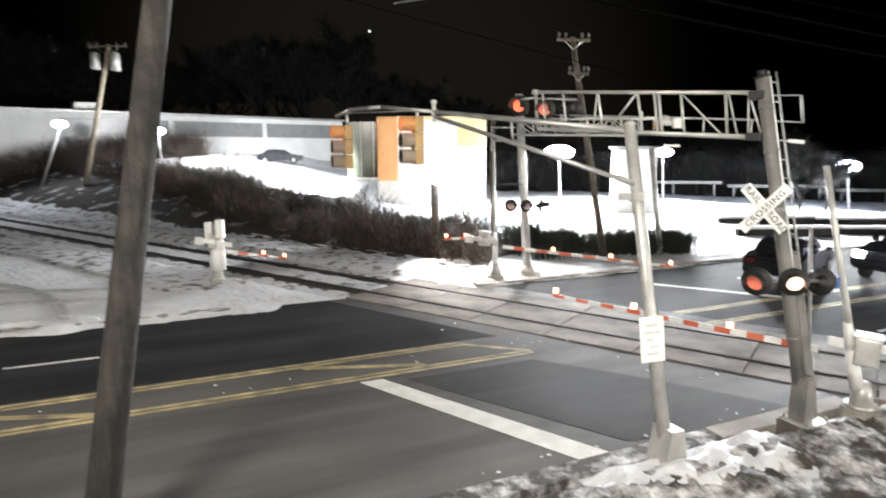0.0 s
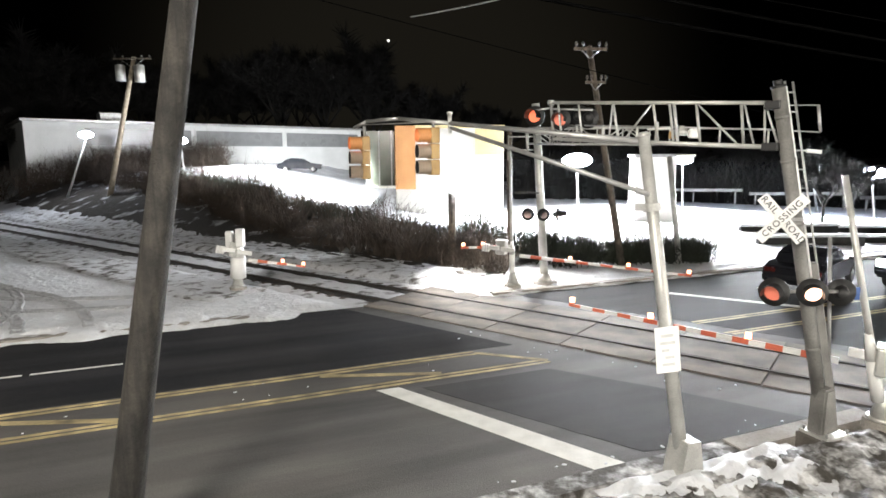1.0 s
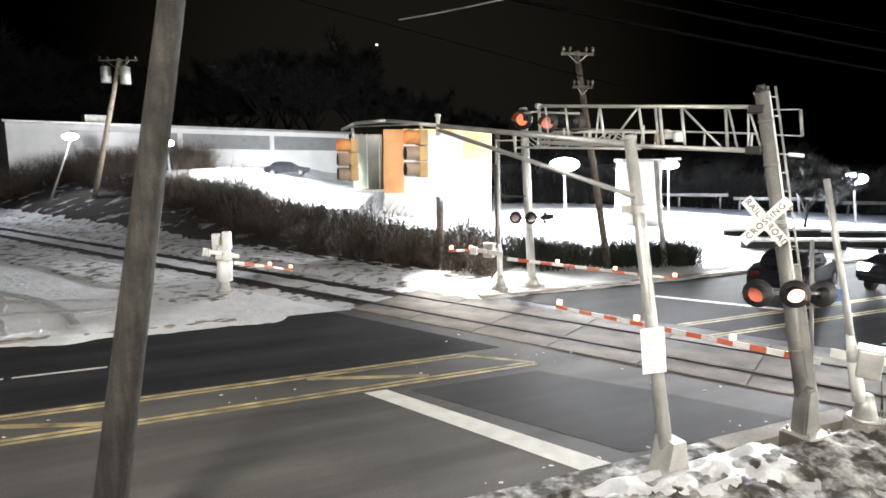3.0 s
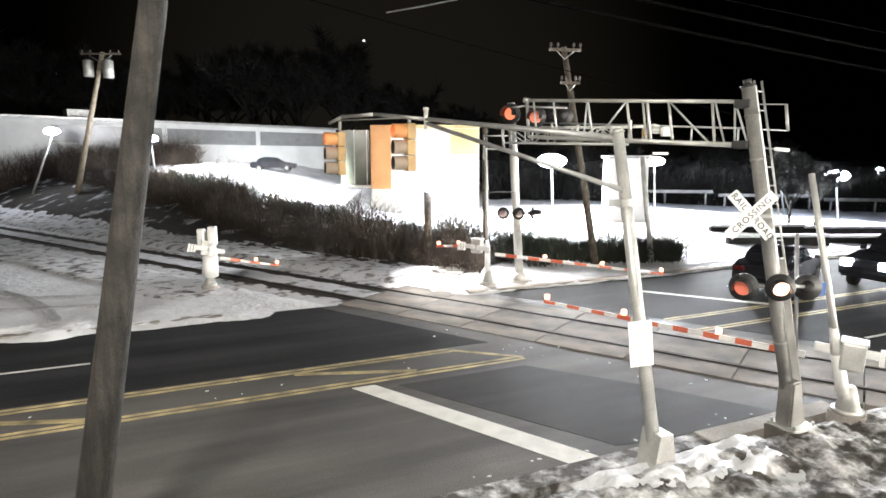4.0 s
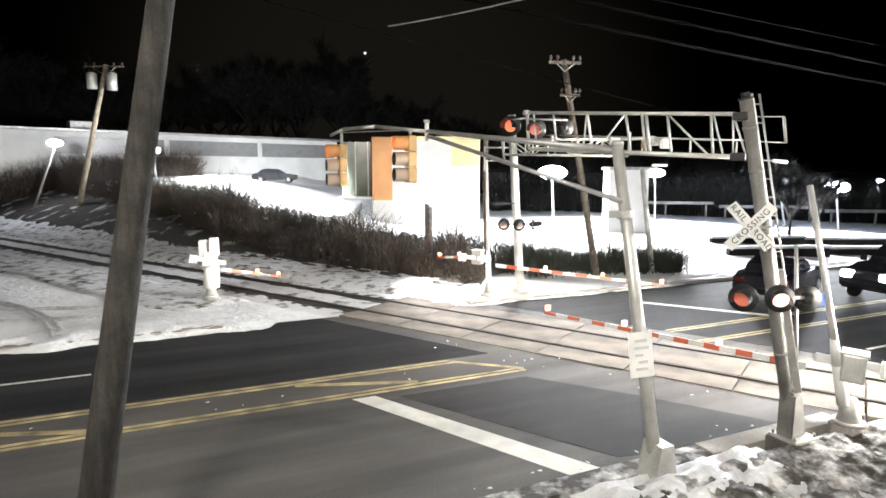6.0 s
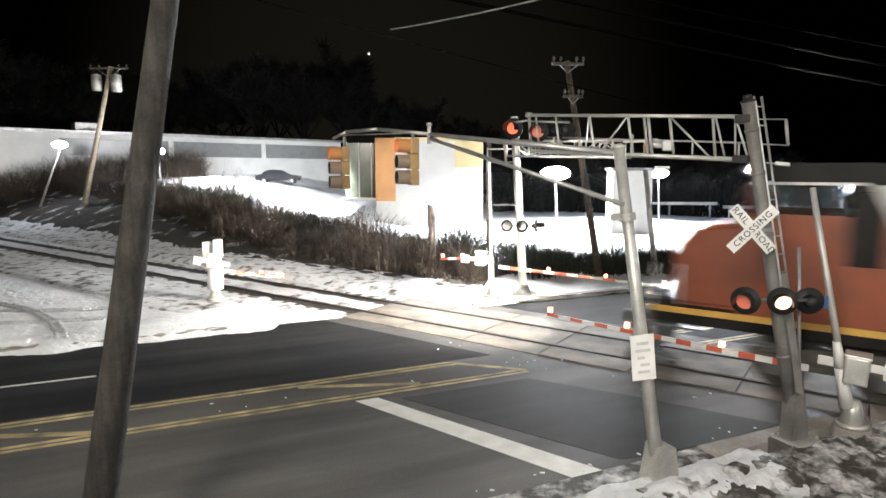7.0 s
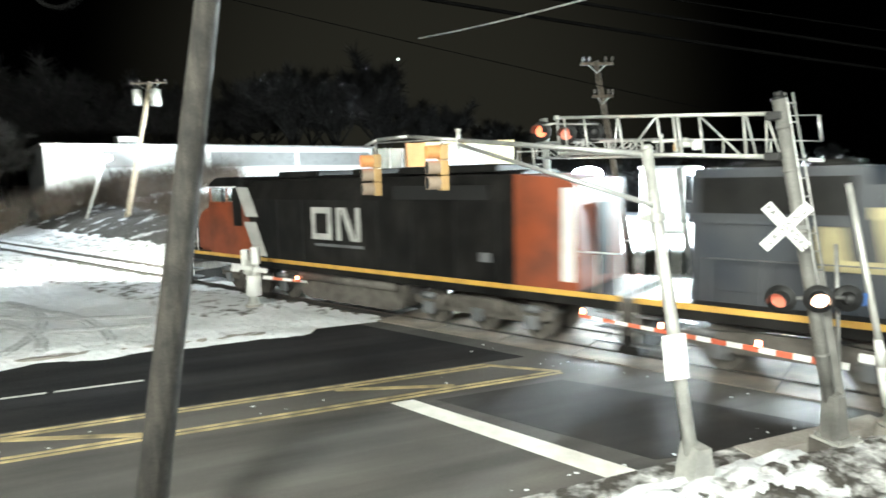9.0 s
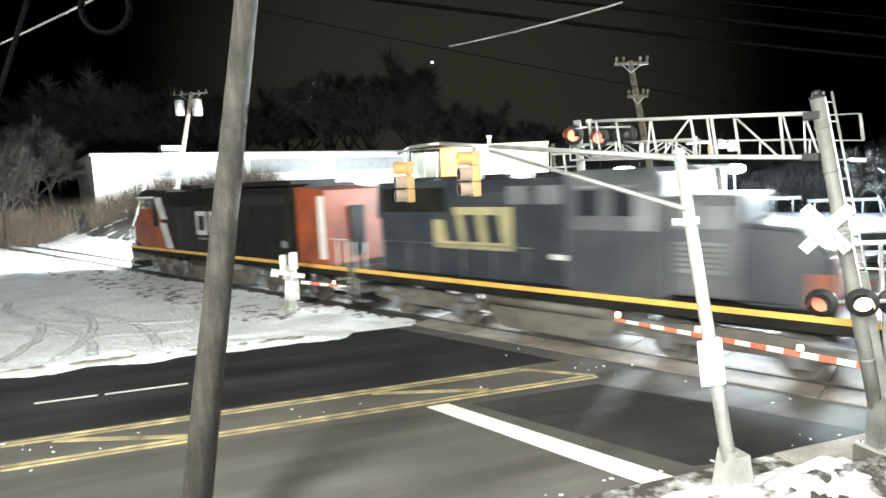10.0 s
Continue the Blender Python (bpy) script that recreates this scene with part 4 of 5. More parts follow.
def box_building(place, size, turn, label, mat, bands=2):
    ob = base("building", place, turn, label, "building")
    boxes("wall", [((0, 0, size[2] / 2), size)], mat, ob)
    boxes("roof_edge", [((0, 0, size[2] + 0.08), (size[0] + 0.3, size[1] + 0.3, 0.2))], STEEL, ob)
    for k in range(bands):
        x = -size[0] / 2 + size[0] * (k + 0.5) / bands
        boxes("window", [((x, -size[1] / 2 - 0.02, size[2] * 0.55), (size[0] / bands * 0.6, 0.08, size[2] * 0.3))], DARK_GLASS, ob)
    return ob


# ---- vehicles ----
def sedan(place, turn, paint, label, lights=False, tall=1.0):
    ob = base("car", place, turn, label, "car", "cars by the road")
    low = [(-2.2, 0.35), (2.2, 0.32), (2.28, 0.55), (2.15, 0.80), (1.2, 0.95), (-1.65, 1.0), (-2.2, 0.92), (-2.3, 0.6)]
    cabin = [(1.15, 0.94), (0.35, 1.40), (-0.75, 1.46), (-1.35, 1.32), (-1.75, 0.98)]
    bm = bmesh.new()
    prism(bm, low, 1.78, Matrix())
    bmesh.ops.bevel(bm, geom=bm.edges[:], offset=0.07, segments=3, affect="EDGES")
    part("body", bm, paint, ob)
    bm = bmesh.new()
    prism(bm, cabin, 1.46, Matrix())
    bmesh.ops.bevel(bm, geom=bm.edges[:], offset=0.08, segments=3, affect="EDGES")
    roof = part("roof", bm, paint, ob)
    for s in (-1, 1):
        bm = bmesh.new()
        prism(bm, [(0.85, 0.99), (0.28, 1.32), (-0.15, 1.35), (-0.15, 0.99)], 0.02, Matrix.Translation((0, 0.735 * s, 0)))
        prism(bm, [(-0.22, 0.99), (-0.22, 1.35), (-0.8, 1.36), (-1.4, 1.02)], 0.02, Matrix.Translation((0, 0.735 * s, 0)))
        part("side_window", bm, DARK_GLASS, roof)
        boxes("mirror", [((0.75, 0.98 * s, 1.02), (0.16, 0.18, 0.13))], paint, ob, "", 0.03)
    for x in (-1.38, 1.38):
        for s in (-1, 1):
            wheel = rods("wheel", [((x, 0.74 * s, 0.32), (x, 0.90 * s, 0.32), 0.32)], RUBBER, ob, "", 20)
            rods("rim", [((x, 0.86 * s, 0.32), (x, 0.915 * s, 0.32), 0.20)], STEEL, wheel)
    for s in (-1, 1):
        boxes("headlight", [((2.18, 0.62 * s, 0.70), (0.16, 0.36, 0.18))], CAR_LIGHT if lights else DARK_GLASS, ob, "shining headlight" if lights else "", 0.02)
        boxes("tail_light", [((-2.22, 0.66 * s, 0.80), (0.10, 0.34, 0.14))], RED_OFF, ob, "", 0.02)
    for child in ob.children:
        if child.name.split(".")[0] not in ("wheel",):
            child.scale.z = tall
    return ob


# ---- engines ----
def truck(parent, x, wheels, axles=(-1.75, 0, 1.75)):
    """A bogie: side frames, springs and axle boxes; its wheelsets are kept for turning."""
    for s in (-1, 1):
        bm = bmesh.new()
        prism(bm, [(-2.3, 0.62), (-2.3, 0.85), (-0.6, 1.0), (0.6, 1.0), (2.3, 0.85), (2.3, 0.62), (1.5, 0.5), (-1.5, 0.5)], 0.14, Matrix.Translation((x, 1.12 * s, 0)))
        frame_ob = part("bogie_frame", bm, UNDERFRAME, parent, "heavy cast bogie side frame")
        each_box("axle_box", [((x + k, 1.20 * s, 0.52), (0.36, 0.16, 0.36)) for k in axles], GREY_PAINT, frame_ob, "", 0.03)
        each_rod("spring", [((x + k, 1.22 * s, 0.66), (x + k, 1.22 * s, 0.98), 0.10) for k in (-1.1, -0.65, 0.65, 1.1)], UNDERFRAME, frame_ob)
        each_rod("brake_cylinder", [((x + k, 1.26 * s, 0.90), (x + k + 0.45, 1.26 * s, 0.90), 0.10) for k in (-2.0, 1.5)], GREY_PAINT, frame_ob)
    for k in axles:
        ws = new("wheelset")
        ws.parent = parent
        ws.location = (x + k, 0, 0.53)
        bm = bmesh.new()
        for s in (-1, 1):
            rod(bm, (0, 0.68 * s, 0), (0, 0.83 * s, 0), 0.53, seg=28)
            rod(bm, (0, 0.67 * s, 0), (0, 0.70 * s, 0), 0.565, seg=28)
        rod(bm, (0, -0.7, 0), (0, 0.7, 0), 0.10)
        part("wheel", bm, UNDERFRAME, ws, "dull steel wheel pair")
        wheels.append((ws, Vector((x + k, 0, 0.53))))


def underparts(ob, length, wheels, stripe=YELLOW_PAINT, axles=(-1.75, 0, 1.75), bogie=4.2, tank=2.7):
    mid = -length / 2
    boxes("deck_frame", [((mid, 0, 1.36), (length, 2.9, 0.36))], BLACK_PAINT, ob, "", 0.02)
    for s in (-1, 1):
        boxes("sill_stripe", [((mid, 1.462 * s, 1.47), (length, 0.022, 0.13))], stripe, ob, "yellow reflective sill stripe")
    bm = bmesh.new()
    prism(bm, [(-tank, 1.15), (tank, 1.15), (tank - 0.3, 0.32), (tank - 0.7, 0.22), (0.7 - tank, 0.22), (0.3 - tank, 0.32)], 2.5, Matrix.Translation((mid, 0, 0)))
    bmesh.ops.bevel(bm, geom=bm.edges[:], offset=0.05, segments=2, affect="EDGES")
    part("fuel_tank", bm, UNDERFRAME, ob, "dusty belly fuel tank")
    each_rod("air_tank", [((mid - tank + 0.4, 1.30 * s, 1.02), (mid + tank - 0.4, 1.30 * s, 1.02), 0.15) for s in (-1, 1)], UNDERFRAME, ob)
    truck(ob, -bogie, wheels, axles)
    truck(ob, -length + bogie, wheels, axles)
    for x, way in ((0, 1), (-length, -1)):
        boxes("end_beam", [((x + 0.05 * way, 0, 1.05), (0.16, 2.8, 0.9))], UNDERFRAME, ob)
        bm = bmesh.new()
        prism(bm, [(0, 0.18), (0.42 * way, 0.14), (0.10 * way, 0.95), (0, 0.95)], 2.7, Matrix.Translation((x + 0.12 * way, 0, 0)))
        part("snow_plough", bm, BLACK_PAINT, ob)
        boxes("coupler", [((x + 0.55 * way, 0, 0.86), (0.8, 0.24, 0.30))], UNDERFRAME, ob, "", 0.04)
        for s in (-1, 1):
            each_box("step", [((x - 0.25 * way, 1.34 * s, z), (0.55, 0.26, 0.05)) for z in (0.40, 0.75, 1.10)], GREY_PAINT, ob)
            each_rod("grab_rail", [((x - 0.02 * way, 1.40 * s, 0.45), (x - 0.02 * way, 1.40 * s, 2.45), 0.02), ((x - 0.55 * way, 1.40 * s, 1.5), (x - 0.55 * way, 1.40 * s, 2.45), 0.02)], WHITE_PAINT, ob)


def lead_engine(wheels):
    ob = base("locomotive", (0, 0, 0), 0, "red-orange and black diesel locomotive with white stripes and a full-width body", "locomotive")
    L = 18.9
    underparts(ob, L, wheels)
    bm = bmesh.new()
    prism(bm, [(-0.35, 1.54), (-0.35, 2.75), (-0.75, 3.25), (-1.9, 3.4), (-1.9, 1.54)], 2.5, Matrix())
    bmesh.ops.bevel(bm, geom=bm.edges[:], offset=0.10, segments=3, affect="EDGES")
    part("nose", bm, ORANGE_PAINT, ob, "red-orange short nose")
    bm = bmesh.new()
    prism(bm, [(-1.7, 1.54), (-1.7, 3.35), (-1.78, 3.58), (-4.2, 3.58), (-4.2, 1.54)], 2.96, Matrix())
    cab = part("cab", bm, ORANGE_PAINT, ob, "red-orange driving cab")
    bm = bmesh.new()
    prism(bm, [(-1.72, 4.14), (-1.80, 4.32), (-2.3, 4.55), (-3.9, 4.55), (-4.2, 4.45), (-4.2, 4.14)], 2.94, Matrix())
    bmesh.ops.bevel(bm, geom=bm.edges[:], offset=0.05, segments=2, affect="EDGES")
    part("cab_roof", bm, BLACK_PAINT, cab, "black cab roof")
    for y in (-1.08, -0.36, 0.36, 1.08):
        bm = bmesh.new()
        box(bm, (-1.84, y, 3.86), (0.02, 0.66, 0.54), pose(0, 0, 0, 0, -8, 0))
        part("windscreen", bm, CLEAR_GLASS, cab)
    for y in (-1.44, -0.72, 0.0, 0.72, 1.44):
        boxes("windscreen_pillar", [((-1.84, y, 3.86), (0.09, 0.07, 0.60))], ORANGE_PAINT, cab)
    for s in (-1, 1):
        each_box("side_window", [((-2.32, 1.45 * s, 3.86), (0.80, 0.02, 0.54)), ((-3.12, 1.45 * s, 3.86), (0.66, 0.02, 0.54))], CLEAR_GLASS, cab)
        each_box("window_pillar", [((-2.74, 1.45 * s, 3.86), (0.09, 0.06, 0.60)), ((-3.84, 1.45 * s, 3.86), (0.74, 0.06, 0.60))], BLACK_PAINT, cab)
        boxes("window_awning", [((-2.75, 1.53 * s, 4.17), (1.8, 0.16, 0.05))], WHITE_PAINT, cab)
        boxes("cab_door", [((-3.72, 1.485 * s, 3.35), (0.55, 0.04, 1.35))], BLACK_PAINT, cab, "dark cab door", 0.01)
        # two white slanted stripes behind the cab
        bm = bmesh.new()
        prism(bm, [(-4.05, 1.56), (-5.05, 1.56), (-4.05, 4.0)], 0.012, Matrix.Translation((0, 1.492 * s, 0)))
        part("side_panel", bm, ORANGE_PAINT, ob, "red-orange side panel")
        for pts in ([(-3.75, 4.15), (-4.5, 4.15), (-5.05, 3.05), (-4.3, 3.05)], [(-4.15, 2.85), (-4.9, 2.85), (-5.5, 1.60), (-4.75, 1.60)]):
            bm = bmesh.new()
            prism(bm, pts, 0.008, Matrix.Translation((0, 1.503 * s, 0)))
            part("slant_stripe", bm, FADED_WHITE, ob, "white slanted stripe")
    bm = bmesh.new()
    prism(bm, [(-1.32, 1.54), (-1.48, 1.54), (-1.49, 3.7), (-1.1, 4.4), (-0.6, 4.52), (0.6, 4.52), (1.1, 4.4), (1.49, 3.7), (1.48, 1.54)], 12.0, pose(-10.1, 0, 0, 0, 0, 90))
    part("engine_body", bm, BLACK_PAINT, ob, "black full-width engine body")
    bm = bmesh.new()
    for x, ln, w in ((-6.7, 2.2, 1.8), (-10.0, 1.2, 1.5), (-13.6, 3.6, 2.3)):
        box(bm, (x, 0, 4.58), (ln, w, 0.22), None, 0.04)
    part("roof_hatch", bm, BLACK_PAINT, ob)
    for s in (-1, 1):
        each_box("radiator_grille", [((-13.6, 1.42 * s, 3.75), (3.4, 0.10, 0.75))], BLACK_PART, ob)
        each_box("body_panel_seam", [((x, 1.494 * s, 2.65), (0.03, 0.012, 2.1)) for x in (-6.2, -7.6, -11.2, -12.6, -14.2, -15.6)], BLACK_PART, ob)
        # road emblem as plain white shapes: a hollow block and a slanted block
        for c, z in (((-9.35, 3.36), (1.0, 0.2)), ((-9.35, 2.48), (1.0, 0.2)), ((-8.95, 2.92), (0.2, 0.68)), ((-9.75, 2.92), (0.2, 0.68)), ((-10.2, 2.92), (0.2, 1.08)), ((-11.1, 2.92), (0.2, 1.08))):
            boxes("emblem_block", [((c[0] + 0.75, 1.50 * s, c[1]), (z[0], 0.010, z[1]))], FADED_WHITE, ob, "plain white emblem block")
        bm = bmesh.new()
        prism(bm, [(-10.3, 3.46), (-10.55, 3.46), (-11.0, 2.38), (-10.75, 2.38)], 0.012, Matrix.Translation((0.75, 1.50 * s, 0)))
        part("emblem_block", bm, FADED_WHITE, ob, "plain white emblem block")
        boxes("emblem_underline", [((-9.4, 1.50 * s, 2.2), (2.3, 0.010, 0.09))], GREY_PAINT, ob)
        boxes("panel_light", [((-15.2, 1.50 * s, 2.2), (0.35, 0.01, 0.25))], GREY_PAINT, ob)
    bm = bmesh.new()
    prism(bm, [(-16.1, 1.54), (-16.1, 4.4), (-17.8, 4.25), (-17.9, 1.54)], 2.93, Matrix())
    tail = part("rear_end", bm, ORANGE_PAINT, ob, "red-orange rear end")
    each_box("tail_stripe", [((-17.62, k * 1.47, 2.9), (0.34, 0.012, 2.3)) for k in (-1, 1)], WHITE_PAINT, tail)
    boxes("end_door", [((-17.88, 0.0, 2.7), (0.05, 0.7, 1.9))], BLACK_PAINT, tail, "dark end door", 0.01)
    each_rod("handrail", [((-17.9, y, 2.5), (-18.8, y, 2.5), 0.02) for y in (-1.35, 1.35)], WHITE_PAINT, ob)
    # lamps: twin headlight above the windscreen, ditch lights on the front deck
    boxes("headlight_housing", [((-1.90, 0, 4.40), (0.34, 0.70, 0.26))], BLACK_PAINT, ob, "", 0.03)

    # tube added round each lamp to cut its sideways spill
    def shroud(x, y, z, r, depth):
        bm = bmesh.new()
        rings = [[bm.verts.new((x + d, y + rr * math.cos(2 * math.pi * i / 18), z + rr * math.sin(2 * math.pi * i / 18))) for i in range(18)]
                 for d, rr in ((-0.02, r), (depth, r), (depth, r + 0.02), (-0.02, r + 0.02))]
        for a, b in zip(rings, rings[1:] + rings[:1]):
            for i in range(18):
                bm.faces.new((a[i], a[(i + 1) % 18], b[(i + 1) % 18], b[i]))
        part("spill_tube", bm, BLACK_PART, ob)

    for y in (-0.16, 0.16):
        shroud(-1.66, y, 4.42, 0.10, 0.22)
    for y in (-0.95, 0.95):
        shroud(-0.02, y, 1.72, 0.09, 0.20)
    each_rod("headlight", [((-1.66, y, 4.42), (-1.62, y, 4.42), 0.095) for y in (-0.16, 0.16)], HEADLIGHT, ob, "blazing twin headlight")
    for y in (-0.95, 0.95):
        rods("ditch_light", [((-0.02, y, 1.72), (0.02, y, 1.72), 0.085)], HEADLIGHT, ob, "blazing ditch light")
        rods("lamp_case", [((-0.22, y, 1.72), (-0.02, y, 1.72), 0.11)], BLACK_PAINT, ob)
    boxes("front_deck_plate", [((-0.1, 0, 1.6), (0.7, 2.7, 0.10))], BLACK_PAINT, ob)
    return ob


def second_engine(wheels):
    ob = base("locomotive", (0, 0, 0), 0, "dark blue and grey diesel locomotive running long hood first", "locomotive")
    L = 15.2
    underparts(ob, L, wheels, YELLOW_PAINT, (-1.35, 1.35), 3.1, 2.1)
    bm = bmesh.new()
    prism(bm, [(-1.0, 1.54), (-1.0, 4.05), (-0.75, 4.4), (0.75, 4.4), (1.0, 4.05), (1.0, 1.54)], 7.3, pose(-4.65, 0, 0, 0, 0, 90))
    part("long_hood", bm, BLUE_PAINT, ob, "dark blue long hood")
    bm = bmesh.new()
    prism(bm, [(-0.9, 3.25), (-1.0, 4.42), (-4.2, 4.42), (-4.3, 3.25)], 2.15, Matrix())
    rad = part("radiator_section", bm, BLUE_PAINT, ob, "radiator section of the hood")
    for s in (-1, 1):
        boxes("radiator_grille", [((-2.6, 1.08 * s, 3.85), (2.8, 0.04, 0.75))], BLACK_PAINT, rad)
        for x in (-2.0, -3.1, -6.95, -7.7):
            boxes("hood_door", [((x, 1.015 * s, 2.75), (0.70, 0.03, 1.9))], BLUE_PAINT, ob, "", 0.01)
        bm = bmesh.new()
        box(bm, (-4.9, 1.03 * s, 3.0), (2.95, 0.02, 1.25))
        emblem = part("emblem_plate", bm, CREAM_PAINT, ob, "plain cream emblem plate")
        for x, w in ((-3.95, 0.55), (-4.75, 0.5), (-5.55, 0.5)):
            bm = bmesh.new()
            prism(bm, [(x, 2.6), (x - w, 2.6), (x - w + 0.15, 3.4), (x + 0.15, 3.4)], 0.01, Matrix.Translation((0, 1.045 * s, 0)))
            part("emblem_block", bm, BLUE_PAINT, emblem)
        boxes("side_plate", [((-7.9, 1.05 * s, 2.3), (0.5, 0.02, 0.14))], WHITE_PAINT, ob, "small white plate")
        for i in range(6):
            x = -1.5 - i * 1.12
            rods("stanchion", [((x, 1.40 * s, 1.54), (x, 1.40 * s, 2.55), 0.014)], GREY_PAINT, ob)
        rods("handrail", [((-1.5, 1.40 * s, 2.55), (-7.2, 1.40 * s, 2.55), 0.015)], GREY_PAINT, ob)
        for x in (-6.6, -7.6):
            boxes("filter_panel", [((x, 1.03 * s, 3.95), (0.7, 0.05, 0.5))], GREY_PAINT, ob, "grey filter panel")
    boxes("blower_box", [((-11.6, 0.0, 2.75), (1.5, 2.3, 2.3))], CAB_GREY, ob, "dark grey blower housing", 0.06)
    for s in (-1, 1):
        each_box("access_panel", [((-11.15, 1.16 * s, 3.45), (0.5, 0.03, 0.62)), ((-11.85, 1.16 * s, 3.40), (0.6, 0.03, 0.50)), ((-11.5, 1.16 * s, 2.5), (1.1, 0.03, 0.7))], GREY_PAINT, ob, "pale grey access panel", 0.01)
        each_box("louvre", [((-11.5, 1.19 * s, 2.28 + 0.12 * k), (1.0, 0.03, 0.05)) for k in range(5)], CAB_GREY, ob)
    bm = bmesh.new()
    prism(bm, [(-8.3, 1.54), (-8.3, 4.4), (-8.6, 4.55), (-10.6, 4.55), (-10.8, 4.4), (-10.9, 3.4), (-10.9, 1.54)], 2.95, Matrix())
    bmesh.ops.bevel(bm, geom=bm.edges[:], offset=0.06, segments=2, affect="EDGES")
    cab = part("cab", bm, CAB_GREY, ob, "dark grey driving cab")
    for s in (-1, 1):
        for x in (-8.95, -9.85):
            boxes("side_window", [((x, 1.475 * s, 3.75), (0.55, 0.04, 0.62))], DARK_GLASS, cab, "", 0.015)
        boxes("lower_panel", [((-9.6, 1.48 * s, 2.35), (2.3, 0.02, 1.5))], BLUE_PAINT, cab)
        boxes("upper_panel", [((-10.35, 1.48 * s, 3.55), (0.55, 0.02, 0.9))], GREY_PAINT, cab, "pale grey cab panel")
        boxes("window_surround", [((x, 1.478 * s, 4.14), (0.62, 0.03, 0.06)) for x in (-8.95, -9.85)], GREY_PAINT, cab)
    bm = bmesh.new()
    prism(bm, [(-12.3, 1.54), (-12.3, 3.3), (-13.5, 3.2), (-14.1, 2.7), (-14.1, 1.54)], 2.3, Matrix())
    bmesh.ops.bevel(bm, geom=bm.edges[:], offset=0.10, segments=3, affect="EDGES")
    part("nose", bm, BLUE_PAINT, ob, "dark blue short nose")
    boxes("nose_band", [((-14.13, 0, 2.3), (0.05, 2.0, 0.9))], ORANGE_PAINT, ob, "faded orange nose band")
    for k in (-1, 1):
        boxes("nose_flank", [((-13.85, k * 1.16, 1.95), (0.45, 0.02, 0.7))], ORANGE_PAINT, ob, "faded orange corner panel")
        rods("end_rail", [((-14.9, k * 1.3, 1.5), (-14.9, k * 1.3, 2.5), 0.02), ((-14.2, k * 1.3, 2.5), (-14.9, k * 1.3, 2.5), 0.02)], WHITE_PAINT, ob)
    for x in (-2.2, -3.5, -5.2, -7.0):
        rods("roof_fan", [((x, 0, 4.38), (x, 0, 4.55), (0.55, 0.5))], BLACK_PAINT, ob, "", 18)
    return ob


# ---- plants ----
def brush(name, spots, label, seed, tall, mat=TWIG, twigs=46):
    """Bare shrubs: forked twigs as thin three-sided spikes, gathered in one mesh."""
    rnd = random.Random(seed)
    verts, faces = [], []

    def twig(p, d, ln, w):
        side = d.cross(Vector((rnd.uniform(-1, 1), rnd.uniform(-1, 1), rnd.uniform(-1, 1)))).normalized() * w
        other = d.cross(side).normalized() * w
        i = len(verts)
        verts.extend([tuple(p + side), tuple(p - side * 0.5 + other), tuple(p - side * 0.5 - other), tuple(p + d * ln)])
        faces.extend([(i, i + 1, i + 3), (i + 1, i + 2, i + 3), (i + 2, i, i + 3)])

    for x, y, k in spots:
        foot = Vector((x, y, height(x, y) - 0.05))
        h = tall * k * rnd.uniform(0.65, 1.2)
        for _ in range(twigs // 4):
            d = Vector((rnd.gauss(0, 0.42), rnd.gauss(0, 0.42), 1)).normalized()
            p = foot + Vector((rnd.gauss(0, 0.25), rnd.gauss(0, 0.25), 0))
            twig(p, d, h, 0.022)
            for _ in range(3):
                f = rnd.uniform(0.3, 0.85)
                e = (d + Vector((rnd.gauss(0, 0.6), rnd.gauss(0, 0.6), rnd.gauss(0.1, 0.4)))).normalized()
                twig(p + d * h * f, e, h * rnd.uniform(0.25, 0.5), 0.013)
    mesh = bpy.data.meshes.new(name)
    mesh.from_pydata(verts, [], faces)
    mesh.materials.append(mat)
    return tagged(new(name, mesh), label, "shrub", kind="stuff")


